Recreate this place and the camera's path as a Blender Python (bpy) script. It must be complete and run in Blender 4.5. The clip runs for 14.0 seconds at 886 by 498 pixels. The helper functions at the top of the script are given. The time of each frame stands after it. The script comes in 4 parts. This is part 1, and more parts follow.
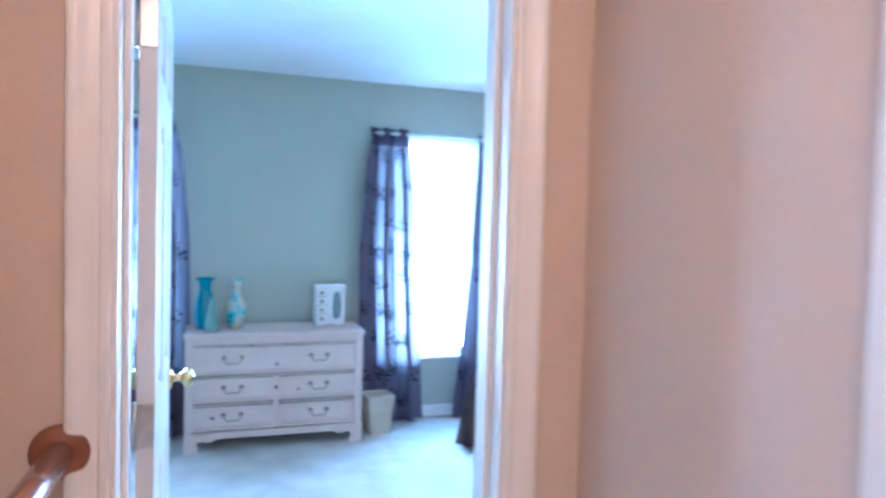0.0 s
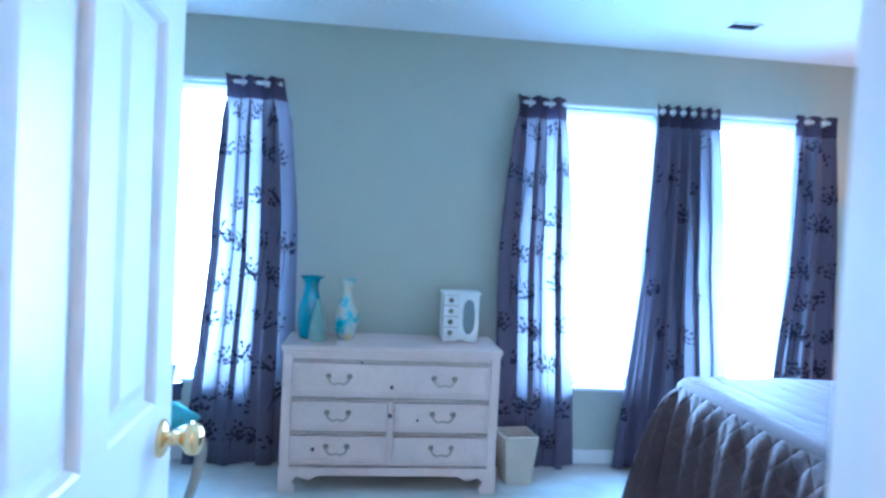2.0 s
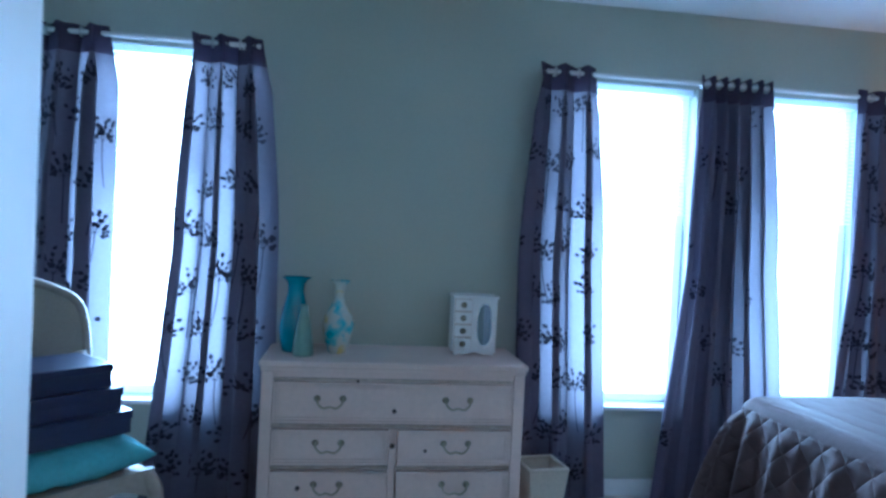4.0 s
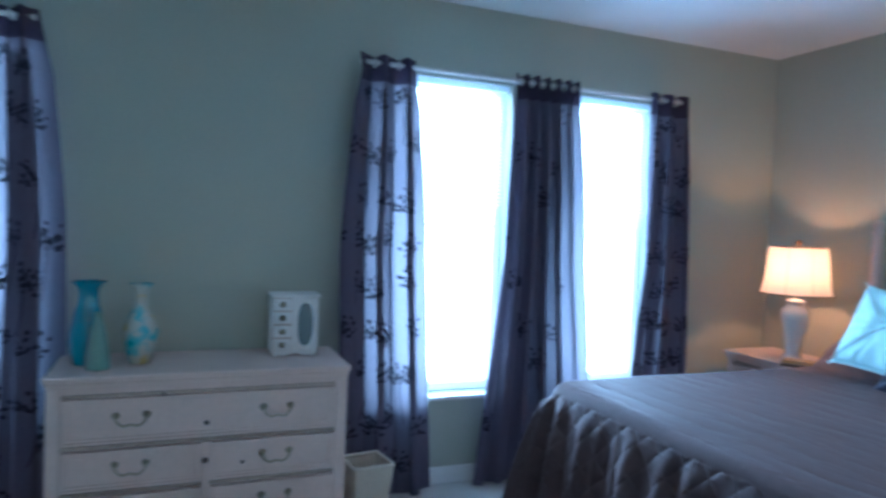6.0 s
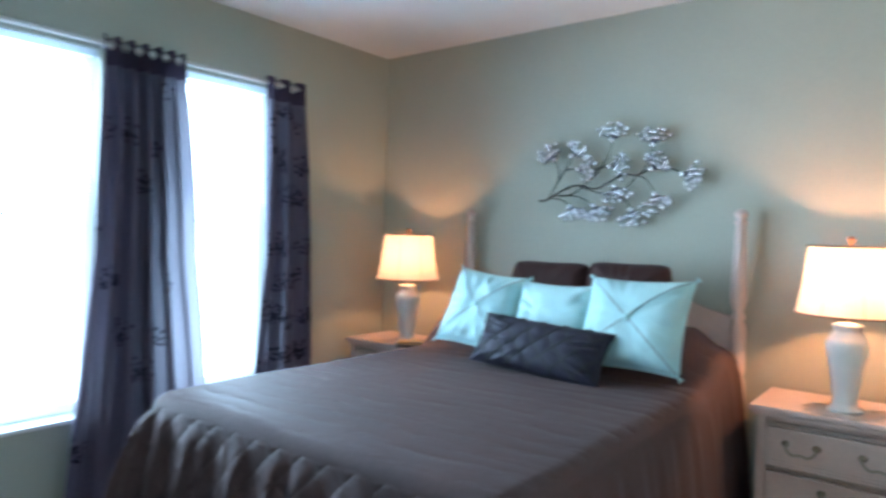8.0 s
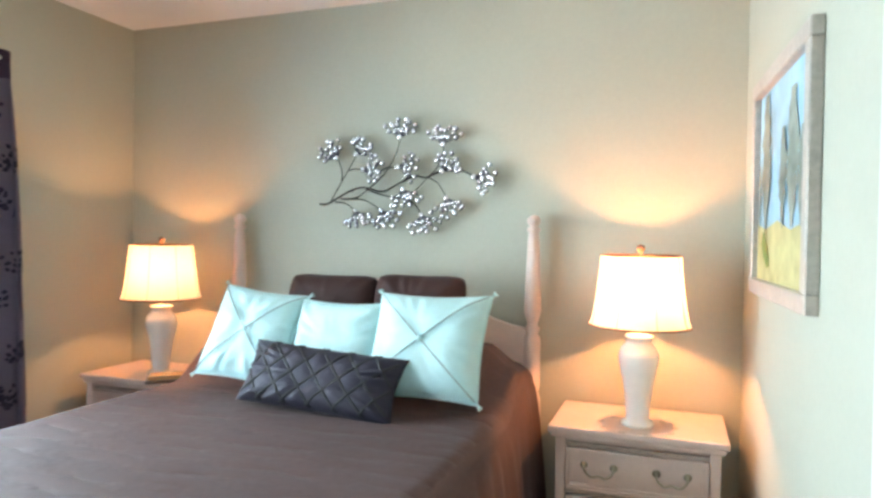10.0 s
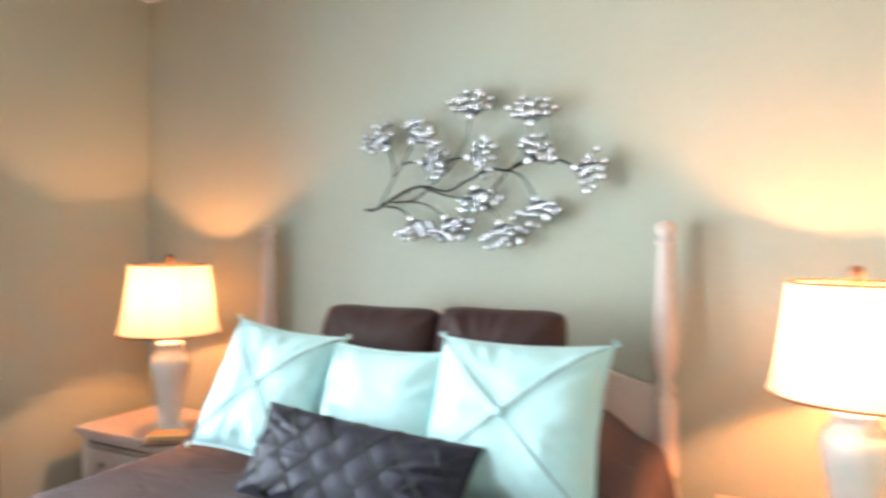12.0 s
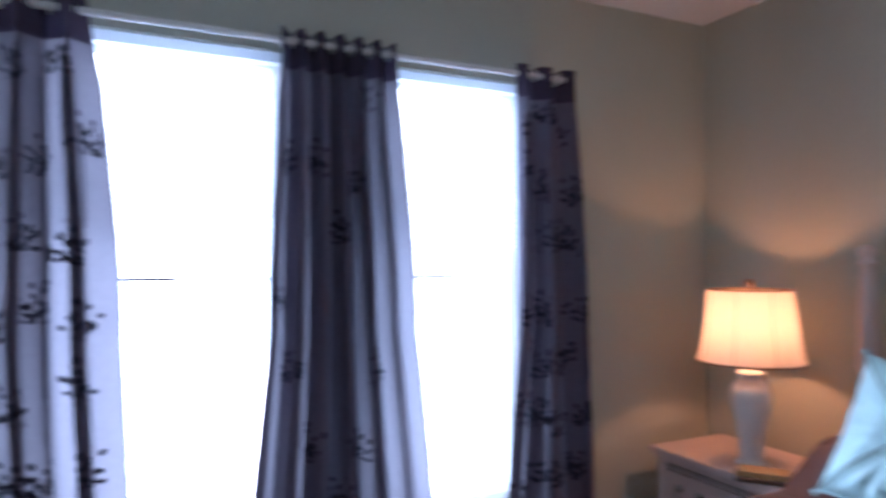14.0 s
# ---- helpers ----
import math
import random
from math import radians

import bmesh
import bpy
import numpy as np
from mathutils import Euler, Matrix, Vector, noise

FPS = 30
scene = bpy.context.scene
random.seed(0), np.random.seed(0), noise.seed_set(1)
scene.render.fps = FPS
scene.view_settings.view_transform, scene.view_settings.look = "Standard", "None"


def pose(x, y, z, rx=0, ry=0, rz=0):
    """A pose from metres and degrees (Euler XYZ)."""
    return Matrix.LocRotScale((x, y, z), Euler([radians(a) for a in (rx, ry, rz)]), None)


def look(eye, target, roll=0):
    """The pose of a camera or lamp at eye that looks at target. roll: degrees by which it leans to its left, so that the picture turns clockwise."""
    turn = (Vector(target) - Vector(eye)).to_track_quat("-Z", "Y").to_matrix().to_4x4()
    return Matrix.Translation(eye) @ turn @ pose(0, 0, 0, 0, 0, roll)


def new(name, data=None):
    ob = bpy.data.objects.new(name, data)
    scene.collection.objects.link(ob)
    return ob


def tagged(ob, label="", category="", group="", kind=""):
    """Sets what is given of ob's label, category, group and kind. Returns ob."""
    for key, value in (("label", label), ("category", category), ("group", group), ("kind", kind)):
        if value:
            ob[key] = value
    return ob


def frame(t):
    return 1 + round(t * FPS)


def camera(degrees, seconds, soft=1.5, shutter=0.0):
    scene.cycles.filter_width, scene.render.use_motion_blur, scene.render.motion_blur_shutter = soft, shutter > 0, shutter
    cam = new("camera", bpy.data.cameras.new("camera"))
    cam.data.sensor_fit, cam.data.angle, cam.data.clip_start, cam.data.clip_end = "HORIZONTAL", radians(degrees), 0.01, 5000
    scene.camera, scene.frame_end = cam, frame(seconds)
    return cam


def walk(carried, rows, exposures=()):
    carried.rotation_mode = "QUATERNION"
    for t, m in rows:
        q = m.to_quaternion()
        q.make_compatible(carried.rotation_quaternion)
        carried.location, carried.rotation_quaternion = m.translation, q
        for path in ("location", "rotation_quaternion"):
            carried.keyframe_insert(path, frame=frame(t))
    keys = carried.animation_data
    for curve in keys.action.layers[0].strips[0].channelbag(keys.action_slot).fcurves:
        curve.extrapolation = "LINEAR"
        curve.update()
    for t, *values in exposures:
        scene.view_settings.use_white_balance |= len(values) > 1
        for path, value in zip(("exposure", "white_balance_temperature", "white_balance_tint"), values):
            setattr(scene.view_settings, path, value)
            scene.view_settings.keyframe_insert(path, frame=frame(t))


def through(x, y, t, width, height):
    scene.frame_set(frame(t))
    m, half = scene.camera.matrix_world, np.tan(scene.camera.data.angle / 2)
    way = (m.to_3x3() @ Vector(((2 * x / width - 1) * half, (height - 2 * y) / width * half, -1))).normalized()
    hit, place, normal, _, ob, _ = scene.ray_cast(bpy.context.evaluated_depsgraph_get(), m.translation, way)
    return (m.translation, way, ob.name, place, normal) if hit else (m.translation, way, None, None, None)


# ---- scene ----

# camera and walk
cam = camera(68, 14.0, soft=2.8, shutter=0.75)
PATH = [
    (0, look((-0.499, -0.461, 1.442), (0.133, 1.436, 1.366), 1.53)),
    (0.5, look((-0.426, -0.211, 1.427), (0.004, 1.741, 1.358), 2.69)),
    (1, look((-0.377, 0.033, 1.377), (-0.063, 2.008, 1.327), 2.84)),
    (1.5, look((-0.327, 0.255, 1.384), (-0.080, 2.239, 1.318), 2.92)),
    (2, look((-0.307, 0.476, 1.346), (-0.092, 2.464, 1.282), 2.86)),
    (2.5, look((-0.332, 0.639, 1.294), (-0.113, 2.627, 1.246), 2.87)),
    (5, look((-0.369, 1.176, 1.273), (0.051, 3.130, 1.222), 2.49)),
    (5.5, look((-0.357, 1.141, 1.360), (0.218, 3.054, 1.262), 2.66)),
    (6, look((-0.286, 1.107, 1.332), (0.457, 2.962, 1.257), 2.27)),
    (6.5, look((-0.224, 1.105, 1.253), (0.725, 2.865, 1.231), 1.95)),
    (7, look((-0.202, 1.089, 1.281), (0.970, 2.709, 1.243), 1.90)),
    (7.5, look((-0.162, 1.161, 1.292), (1.236, 2.591, 1.251), 1.55)),
    (8, look((-0.048, 1.205, 1.289), (1.530, 2.433, 1.246), 1.48)),
    (8.5, look((0.124, 1.174, 1.269), (1.819, 2.235, 1.237), 0.94)),
    (9, look((0.123, 1.244, 1.294), (1.955, 2.045, 1.250), 1.11)),
    (11.5, look((0.966, 1.594, 1.363), (2.863, 2.226, 1.330), 0.80)),
    (12, look((1.104, 1.693, 1.370), (2.894, 2.585, 1.353), 0.28)),
    (12.5, look((1.168, 1.778, 1.373), (2.761, 2.988, 1.385), -0.95)),
    (13, look((1.128, 1.855, 1.366), (2.492, 3.350, 1.406), -0.44)),
    (13.5, look((1.035, 1.925, 1.366), (2.134, 3.627, 1.418), -0.23)),
    (14, look((0.858, 2.070, 1.377), (1.717, 3.875, 1.423), -0.07)),
]
# seconds, stops, kelvin, tint
EXPOSURES = [(0, 1.2, 4500, 8), (1.0, 1.32, 4450, 7), (2.5, 0.68, 4330, 7), (4.5, -0.3, 4700, 7), (6.5, -0.2, 4880, 6), (7.5, -0.03, 5600, 6), (8.5, -0.06, 6050, 6),
             (9.2, 0.33, 6600, 8), (11.3, 0.65, 7900, 11), (12.0, 0.7, 7700, 12), (12.5, 0.8, 7200, 21), (13.2, 0.38, 6500, 29), (14, -0.66, 5950, 28)]
walk(cam, PATH, EXPOSURES)

# world and lights
world = bpy.data.worlds.new("world")
scene.world = world
world.use_nodes = True
wn = world.node_tree
sky = wn.nodes.new("ShaderNodeTexSky")
sky.sky_type, sky.sun_disc, sky.sun_elevation, sky.sun_rotation = "NISHITA", False, radians(42), radians(200)
wn.nodes["Background"].inputs["Strength"].default_value = 0.12
wn.links.new(sky.outputs["Color"], wn.nodes["Background"].inputs["Color"])

DAY = (0.40, 0.70, 1.0)
LAMP = (1.0, 0.42, 0.18)


def area_light(name, m, sx, sy, watts, colour, spread=180):
    d = bpy.data.lights.new(name, "AREA")
    d.shape, d.size, d.size_y, d.energy, d.color = "RECTANGLE", sx, sy, watts, colour
    d.spread = radians(spread)
    ob = new(name, d)
    ob.matrix_world = m
    return ob


def bulb_light(name, x, y, z, watts, colour, radius=0.022):
    d = bpy.data.lights.new(name, "POINT")
    d.energy, d.color, d.shadow_soft_size = watts, colour, radius
    ob = new(name, d)
    ob.location = (x, y, z)
    return ob


sun = new("sun", bpy.data.lights.new("sun", "SUN"))
sun.data.energy, sun.data.angle, sun.data.color = 2.0, radians(0.5), (1.0, 0.95, 0.88)
sun.rotation_euler = (radians(48), 0, radians(200 - 180))

WINDOWS = ((-1.60, -0.89), (0.60, 1.315), (1.62, 2.24))
W_BOTTOM, W_TOP = 0.46, 2.068
for x0, x1 in WINDOWS:
    area_light("window_daylight", pose((x0 + x1) / 2, 4.345, (W_BOTTOM + W_TOP) / 2, -90, 0, 0), x1 - x0 - 0.08, W_TOP - W_BOTTOM - 0.1, 54, DAY, 160)
LAMP_R, LAMP_L = (2.87, 1.515), (2.88, 3.74)
for (px, py), watts in ((LAMP_R, 19), (LAMP_L, 10.5)):
    bulb_light("bulb_light", px, py, 1.17, watts, LAMP)


bulb_light("hall_bulb_light", -0.3, -0.9, 2.30, 19.5, (1.0, 0.60, 0.37), 0.09)


# materials
def material(name, colour, rough=0.6, metal=0.0, scale=20, vary=0.12, bump=0.0, bump_scale=200, coat=0.0, spread_scale=2.5, subsurface=0.0):
    """Principled surface with a coarse and a fine variation of its colour and a fine relief."""
    m = bpy.data.materials.new(name)
    m.use_nodes = True
    nt = m.node_tree
    b = nt.nodes["Principled BSDF"]
    b.inputs["Roughness"].default_value, b.inputs["Metallic"].default_value = rough, metal
    b.inputs["Coat Weight"].default_value = coat
    co = nt.nodes.new("ShaderNodeTexCoord")
    fine, coarse = nt.nodes.new("ShaderNodeTexNoise"), nt.nodes.new("ShaderNodeTexNoise")
    fine.inputs["Scale"].default_value, coarse.inputs["Scale"].default_value = scale, spread_scale
    fine.inputs["Detail"].default_value = 4
    add = nt.nodes.new("ShaderNodeMath")
    add.operation = "ADD"
    ramp = nt.nodes.new("ShaderNodeMapRange")
    ramp.inputs["From Min"].default_value, ramp.inputs["From Max"].default_value = 0.6, 1.4
    ramp.inputs["To Min"].default_value, ramp.inputs["To Max"].default_value = 1 - vary, 1 + vary
    mul = nt.nodes.new("ShaderNodeMix")
    mul.data_type, mul.blend_type = "RGBA", "MULTIPLY"
    mul.inputs["Factor"].default_value = 1
    mul.inputs["A"].default_value = (*colour, 1)
    nt.links.new(co.outputs["Object"], fine.inputs["Vector"])
    nt.links.new(co.outputs["Object"], coarse.inputs["Vector"])
    nt.links.new(fine.outputs["Fac"], add.inputs[0])
    nt.links.new(coarse.outputs["Fac"], add.inputs[1])
    nt.links.new(add.outputs[0], ramp.inputs["Value"])
    nt.links.new(ramp.outputs["Result"], mul.inputs["B"])
    nt.links.new(mul.outputs["Result"], b.inputs["Base Color"])
    if bump:
        n, bp = nt.nodes.new("ShaderNodeTexNoise"), nt.nodes.new("ShaderNodeBump")
        n.inputs["Scale"].default_value, n.inputs["Detail"].default_value = bump_scale, 3
        bp.inputs["Strength"].default_value, bp.inputs["Distance"].default_value = bump, 0.004
        nt.links.new(co.outputs["Object"], n.inputs["Vector"])
        nt.links.new(n.outputs["Fac"], bp.inputs["Height"])
        nt.links.new(bp.outputs["Normal"], b.inputs["Normal"])
    return m


def cloth(name, colour, through_colour, through=0.5, vary=0.15, scale=60, rough=0.9):
    """Woven cloth: a diffuse surface that also lets light through."""
    m = material(name, colour, rough, 0, scale, vary, 0.25, 900)
    nt = m.node_tree
    b = nt.nodes["Principled BSDF"]
    b.inputs["Sheen Weight"].default_value = 0.03
    b.inputs["Specular IOR Level"].default_value = 0.25
    tr, mix = nt.nodes.new("ShaderNodeBsdfTranslucent"), nt.nodes.new("ShaderNodeMixShader")
    tr.inputs["Color"].default_value = (*through_colour, 1)
    mix.inputs["Fac"].default_value = through
    nt.links.new(b.outputs["BSDF"], mix.inputs[1])
    nt.links.new(tr.outputs["BSDF"], mix.inputs[2])
    nt.links.new(mix.outputs["Shader"], nt.nodes["Material Output"].inputs["Surface"])
    return m


def glowing(name, colour, strength):
    m = bpy.data.materials.new(name)
    m.use_nodes = True
    b = m.node_tree.nodes["Principled BSDF"]
    b.inputs["Emission Color"].default_value, b.inputs["Emission Strength"].default_value = (*colour, 1), strength
    b.inputs["Base Color"].default_value = (*colour, 1)
    return m


WALL = material("sage_wall_paint", (0.442, 0.447, 0.362), 0.75, 0, 60, 0.04, 0.12, 260)
HALL = material("beige_hall_paint", (0.62, 0.50, 0.40), 0.8, 0, 60, 0.04, 0.12, 260)
CEIL = material("white_ceiling_paint", (0.80, 0.80, 0.78), 0.9, 0, 90, 0.04, 0.3, 160)
CARPET = material("cream_carpet", (0.66, 0.62, 0.56), 1.0, 0, 260, 0.22, 1.0, 420, spread_scale=5)
TRIM = material("white_trim_paint", (0.80, 0.78, 0.74), 0.35, 0, 30, 0.03, 0.05, 60)
DOORP = material("white_door_paint", (0.72, 0.71, 0.69), 0.32, 0, 30, 0.03, 0.06, 90)
BRASS = material("brass", (0.78, 0.60, 0.30), 0.22, 1.0, 40, 0.12)
STEEL = material("worn_hinge_metal", (0.62, 0.60, 0.56), 0.35, 1.0, 40, 0.2)

CREAM = material("distressed_cream_paint", (0.66, 0.51, 0.44), 0.5, 0, 45, 0.07, 0.15, 120, spread_scale=7)
CREAM_EDGE = material("worn_brown_edge", (0.47, 0.37, 0.30), 0.6, 0, 60, 0.3)
PULL = material("antique_brass_pull", (0.34, 0.30, 0.22), 0.4, 0.8, 60, 0.25)
DARK = material("dark_hollow", (0.03, 0.025, 0.025), 0.7, 0, 40, 0.2)
CURTAIN = cloth("mauve_grey_sheer", (0.115, 0.095, 0.135), (0.47, 0.44, 0.50), 0.13)
HEADER = cloth("plum_curtain_header", (0.07, 0.05, 0.075), (0.06, 0.05, 0.09), 0.12)
PRINT = cloth("dark_sprig_print", (0.030, 0.026, 0.042), (0.03, 0.03, 0.05), 0.04)
SPREAD = cloth("brown_quilted_cotton", (0.085, 0.050, 0.048), (0.08, 0.06, 0.05), 0.04, 0.15, 60, 0.7)
AQUA = cloth("pale_aqua_satin", (0.53, 0.78, 0.77), (0.4, 0.6, 0.6), 0.08, 0.06, 40, 0.5)
AQUA_CORD = material("grey_aqua_cord", (0.20, 0.28, 0.27), 0.7, 0, 80, 0.15)
CHOCO = cloth("chocolate_satin", (0.045, 0.018, 0.016), (0.08, 0.05, 0.05), 0.05, 0.15, 40, 0.55)
CHARCOAL = cloth("charcoal_satin", (0.026, 0.022, 0.037), (0.05, 0.05, 0.05), 0.03, 0.12, 50, 0.5)
CHARCOAL_RIB = material("black_ribbon", (0.009, 0.008, 0.010), 0.6, 0, 60, 0.2)
CERAMIC = material("white_ceramic", (0.80, 0.76, 0.70), 0.25, 0, 25, 0.05, coat=0.4)
SHADE = cloth("cream_lampshade_silk", (0.80, 0.70, 0.58), (0.90, 0.78, 0.66), 0.41, 0.05, 120)
VINYL = cloth("white_window_vinyl", (0.82, 0.83, 0.84), (0.85, 0.87, 0.9), 0.45, 0.03, 30, 0.4)
SHADE_SEAM = material("tan_shade_rib", (0.55, 0.36, 0.24), 0.8, 0, 90, 0.1)
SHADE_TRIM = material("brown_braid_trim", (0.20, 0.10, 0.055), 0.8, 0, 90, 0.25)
WOODRAIL = material("varnished_red_oak", (0.22, 0.075, 0.035), 0.25, 0, 30, 0.25, coat=0.5)
STEM = material("dark_bronze_wire", (0.05, 0.045, 0.04), 0.45, 0.7, 50, 0.2)
JEWEL = material("silver_mirror_bead", (0.86, 0.87, 0.92), 0.08, 1.0, 40, 0.05)
PETAL = material("pewter_petal", (0.10, 0.10, 0.14), 0.35, 0.85, 40, 0.2)
TURQ = material("turquoise_glass", (0.02, 0.25, 0.32), 0.12, 0, 14, 0.3, coat=0.6)
CELADON = material("celadon_glaze", (0.17, 0.29, 0.24), 0.3, 0, 25, 0.2, coat=0.3)
NAVY = material("navy_lacquered_card", (0.012, 0.016, 0.055), 0.35, 0, 40, 0.2)
TEAL = cloth("teal_seat_cotton", (0.16, 0.42, 0.44), (0.2, 0.4, 0.4), 0.05)
CHAIRWOOD = material("whitewashed_chair_wood", (0.36, 0.29, 0.23), 0.5, 0, 45, 0.18, 0.1, 90)
CANE = material("woven_cane", (0.42, 0.36, 0.28), 0.7, 0, 320, 0.35, 0.6, 420)
WICKER = material("white_wicker", (0.62, 0.53, 0.42), 0.7, 0, 140, 0.2, 0.5, 180)
SILVERWOOD = material("silvered_frame_wood", (0.45, 0.40, 0.35), 0.45, 0.15, 60, 0.2, 0.1, 120)
MIRROR = material("mirror_glass", (0.14, 0.145, 0.155), 0.03, 1.0, 10, 0.01)


# mesh helpers
def part(name, bm, mat, parent=None, label="", smooth=False):
    """Links a bmesh as one mesh object, under a thing or a part where one is given."""
    me = bpy.data.meshes.new(name)
    bmesh.ops.recalc_face_normals(bm, faces=bm.faces)
    bm.to_mesh(me)
    bm.free()
    me.materials.append(mat)
    if smooth:
        me.polygons.foreach_set("use_smooth", [True] * len(me.polygons))
    ob = new(name, me)
    if parent is not None:
        ob.parent = parent
    if label:
        tagged(ob, label)
    return ob


def thing(name, label, category, m=None, group="", kind=""):
    ob = new(name)
    ob.empty_display_size = 0.1
    ob.matrix_world = m if m is not None else Matrix()
    return tagged(ob, label, category, group, kind)


def box(bm, x0, x1, y0, y1, z0, z1, bevel=0.0, segments=2):
    r = bmesh.ops.create_cube(bm, size=1, matrix=Matrix.Translation(((x0 + x1) / 2, (y0 + y1) / 2, (z0 + z1) / 2)) @ Matrix.Diagonal((x1 - x0, y1 - y0, z1 - z0, 1)))
    if bevel:
        edges = list({e for v in r["verts"] for e in v.link_edges})
        bmesh.ops.bevel(bm, geom=edges, offset=bevel, segments=segments, affect="EDGES", profile=0.6)
    return bm


def boxed(*args, **kw):
    return box(bmesh.new(), *args, **kw)


def lathe(bm, profile, n=24, centre=(0, 0, 0), ripple=None):
    """Turns (radius, height) pairs round z; ripple(angle, index) scales the radius."""
    rings = []
    for i, (r, z) in enumerate(profile):
        ring = []
        for k in range(n):
            a = 2 * math.pi * k / n
            q = r * (ripple(a, i) if ripple else 1)
            ring.append(bm.verts.new((centre[0] + q * math.cos(a), centre[1] + q * math.sin(a), centre[2] + z)))
        rings.append(ring)
    for a, b in zip(rings, rings[1:]):
        for k in range(n):
            bm.faces.new((a[k], a[(k + 1) % n], b[(k + 1) % n], b[k]))
    for ring, r in ((rings[0], profile[0][0]), (rings[-1], profile[-1][0])):
        if r < 0.5:
            bm.faces.new(ring)
    return bm


def lathe_open(bm, profile, n=32, centre=(0, 0, 0), ripple=None):
    lathe(bm, profile, n, centre, ripple)
    bmesh.ops.delete(bm, geom=[f for f in bm.faces if len(f.verts) > 4], context="FACES_ONLY")
    return bm


def tube(bm, points, radius, n=8):
    """A round bar along points; radius is a number or a function of 0..1."""
    pts = [Vector(p) for p in points]
    rings = []
    for i, p in enumerate(pts):
        d = (pts[min(i + 1, len(pts) - 1)] - pts[max(i - 1, 0)]).normalized()
        u = d.cross(Vector((0.31, 0.17, 0.93))).normalized()
        w = d.cross(u)
        r = radius(i / (len(pts) - 1)) if callable(radius) else radius
        rings.append([bm.verts.new(p + u * r * math.cos(2 * math.pi * k / n) + w * r * math.sin(2 * math.pi * k / n)) for k in range(n)])
    for a, b in zip(rings, rings[1:]):
        for k in range(n):
            bm.faces.new((a[k], a[(k + 1) % n], b[(k + 1) % n], b[k]))
    bm.faces.new(rings[0])
    bm.faces.new(rings[-1])
    return bm


def curve_points(points, n=12):
    """Catmull-Rom through the points."""
    p = [Vector(q) for q in points]
    p = [p[0] * 2 - p[1]] + p + [p[-1] * 2 - p[-2]]
    out = []
    for i in range(1, len(p) - 2):
        for k in range(n):
            t = k / n
            a, b, c, d = p[i - 1:i + 3]
            out.append(0.5 * ((2 * b) + (c - a) * t + (2 * a - 5 * b + 4 * c - d) * t * t + (3 * b - a - 3 * c + d) * t ** 3))
    out.append(p[-2])
    return out


def grid(bm, nu, nv, f):
    vs = [[bm.verts.new(f(i / nu, j / nv)) for j in range(nv + 1)] for i in range(nu + 1)]
    for i in range(nu):
        for j in range(nv):
            bm.faces.new((vs[i][j], vs[i + 1][j], vs[i + 1][j + 1], vs[i][j + 1]))
    return vs


def outline_plate(bm, pts, y0, y1, bevel=0.0):
    """A plate cut to an outline of (x, z) pairs, from y0 to y1."""
    a = [bm.verts.new((x, y0, z)) for x, z in pts]
    b = [bm.verts.new((x, y1, z)) for x, z in pts]
    bm.faces.new(a)
    bm.faces.new(b[::-1])
    for k in range(len(pts)):
        bm.faces.new((a[k], b[k], b[(k + 1) % len(pts)], a[(k + 1) % len(pts)]))
    return bm


def structure(name, bm, mat, label, category="", smooth=False):
    return tagged(part(name, bm, mat, None, label, smooth), label, category or name.split("_")[0], kind="structure")


# the shell: the room lies north of the hall; its south wall runs slightly askew beyond the door
XL, XR, YD, Y0, Y1, H = -2.45, 3.16, 0.96, 1.14, 4.20, 2.44
SOUTH = Matrix.Translation((XR, Y0, 0)) @ Matrix.Rotation(radians(3.3), 4, "Z") @ Matrix.Translation((-XR, -Y0, 0))
DX0, DX1, DH = -0.695, 0.085, 2.04
CX0, CX1 = 0.88, 1.565
SX0 = 0.165
HX0, HX1, HY0 = -0.865, 0.262, -1.9
YH, YM = 0.822, 0.89
structure("floor", boxed(XL - 0.15, XR + 0.15, HY0 - 0.12, Y1 + 0.2, -0.12, 0.0), CARPET, "cream cut-pile carpet running through bedroom and hall", "floor")
structure("ceiling", boxed(XL - 0.15, XR + 0.15, HY0 - 0.12, Y1 + 0.2, H, H + 0.12), CEIL, "flat white painted ceiling with light texture", "ceiling")
bm = bmesh.new()
edges_x = [XL - 0.15] + [v for w in WINDOWS for v in w] + [XR + 0.15]
for k in range(0, len(edges_x), 2):
    box(bm, edges_x[k], edges_x[k + 1], Y1, Y1 + 0.16, 0, H)
for x0, x1 in WINDOWS:
    box(bm, x0, x1, Y1, Y1 + 0.16, 0, W_BOTTOM)
    box(bm, x0, x1, Y1, Y1 + 0.16, W_TOP, H)
structure("wall_north", bm, WALL, "sage green painted wall with three tall windows", "wall")
structure("wall_east", boxed(XR, XR + 0.15, YH, Y1, 0, H), WALL, "sage green painted wall behind the bed", "wall")
structure("wall_west", boxed(XL - 0.15, XL, YH, Y1, 0, H), WALL, "sage green painted plain side wall", "wall")
bm = bmesh.new()
for x0, x1, z0 in ((XL, DX0, 0), (DX0, DX1, DH), (DX1, SX0 - 0.003, 0)):
    box(bm, x0, x1, YM, YD, z0, H)
structure("wall_south", bm, WALL, "sage green painted wall round the bedroom door", "wall")
bm = bmesh.new()
for x0, x1, z0 in ((SX0, CX0, 0), (CX0, CX1, DH), (CX1, XR + 0.01, 0)):
    box(bm, x0, x1, Y0 - 0.10, Y0, z0, H)
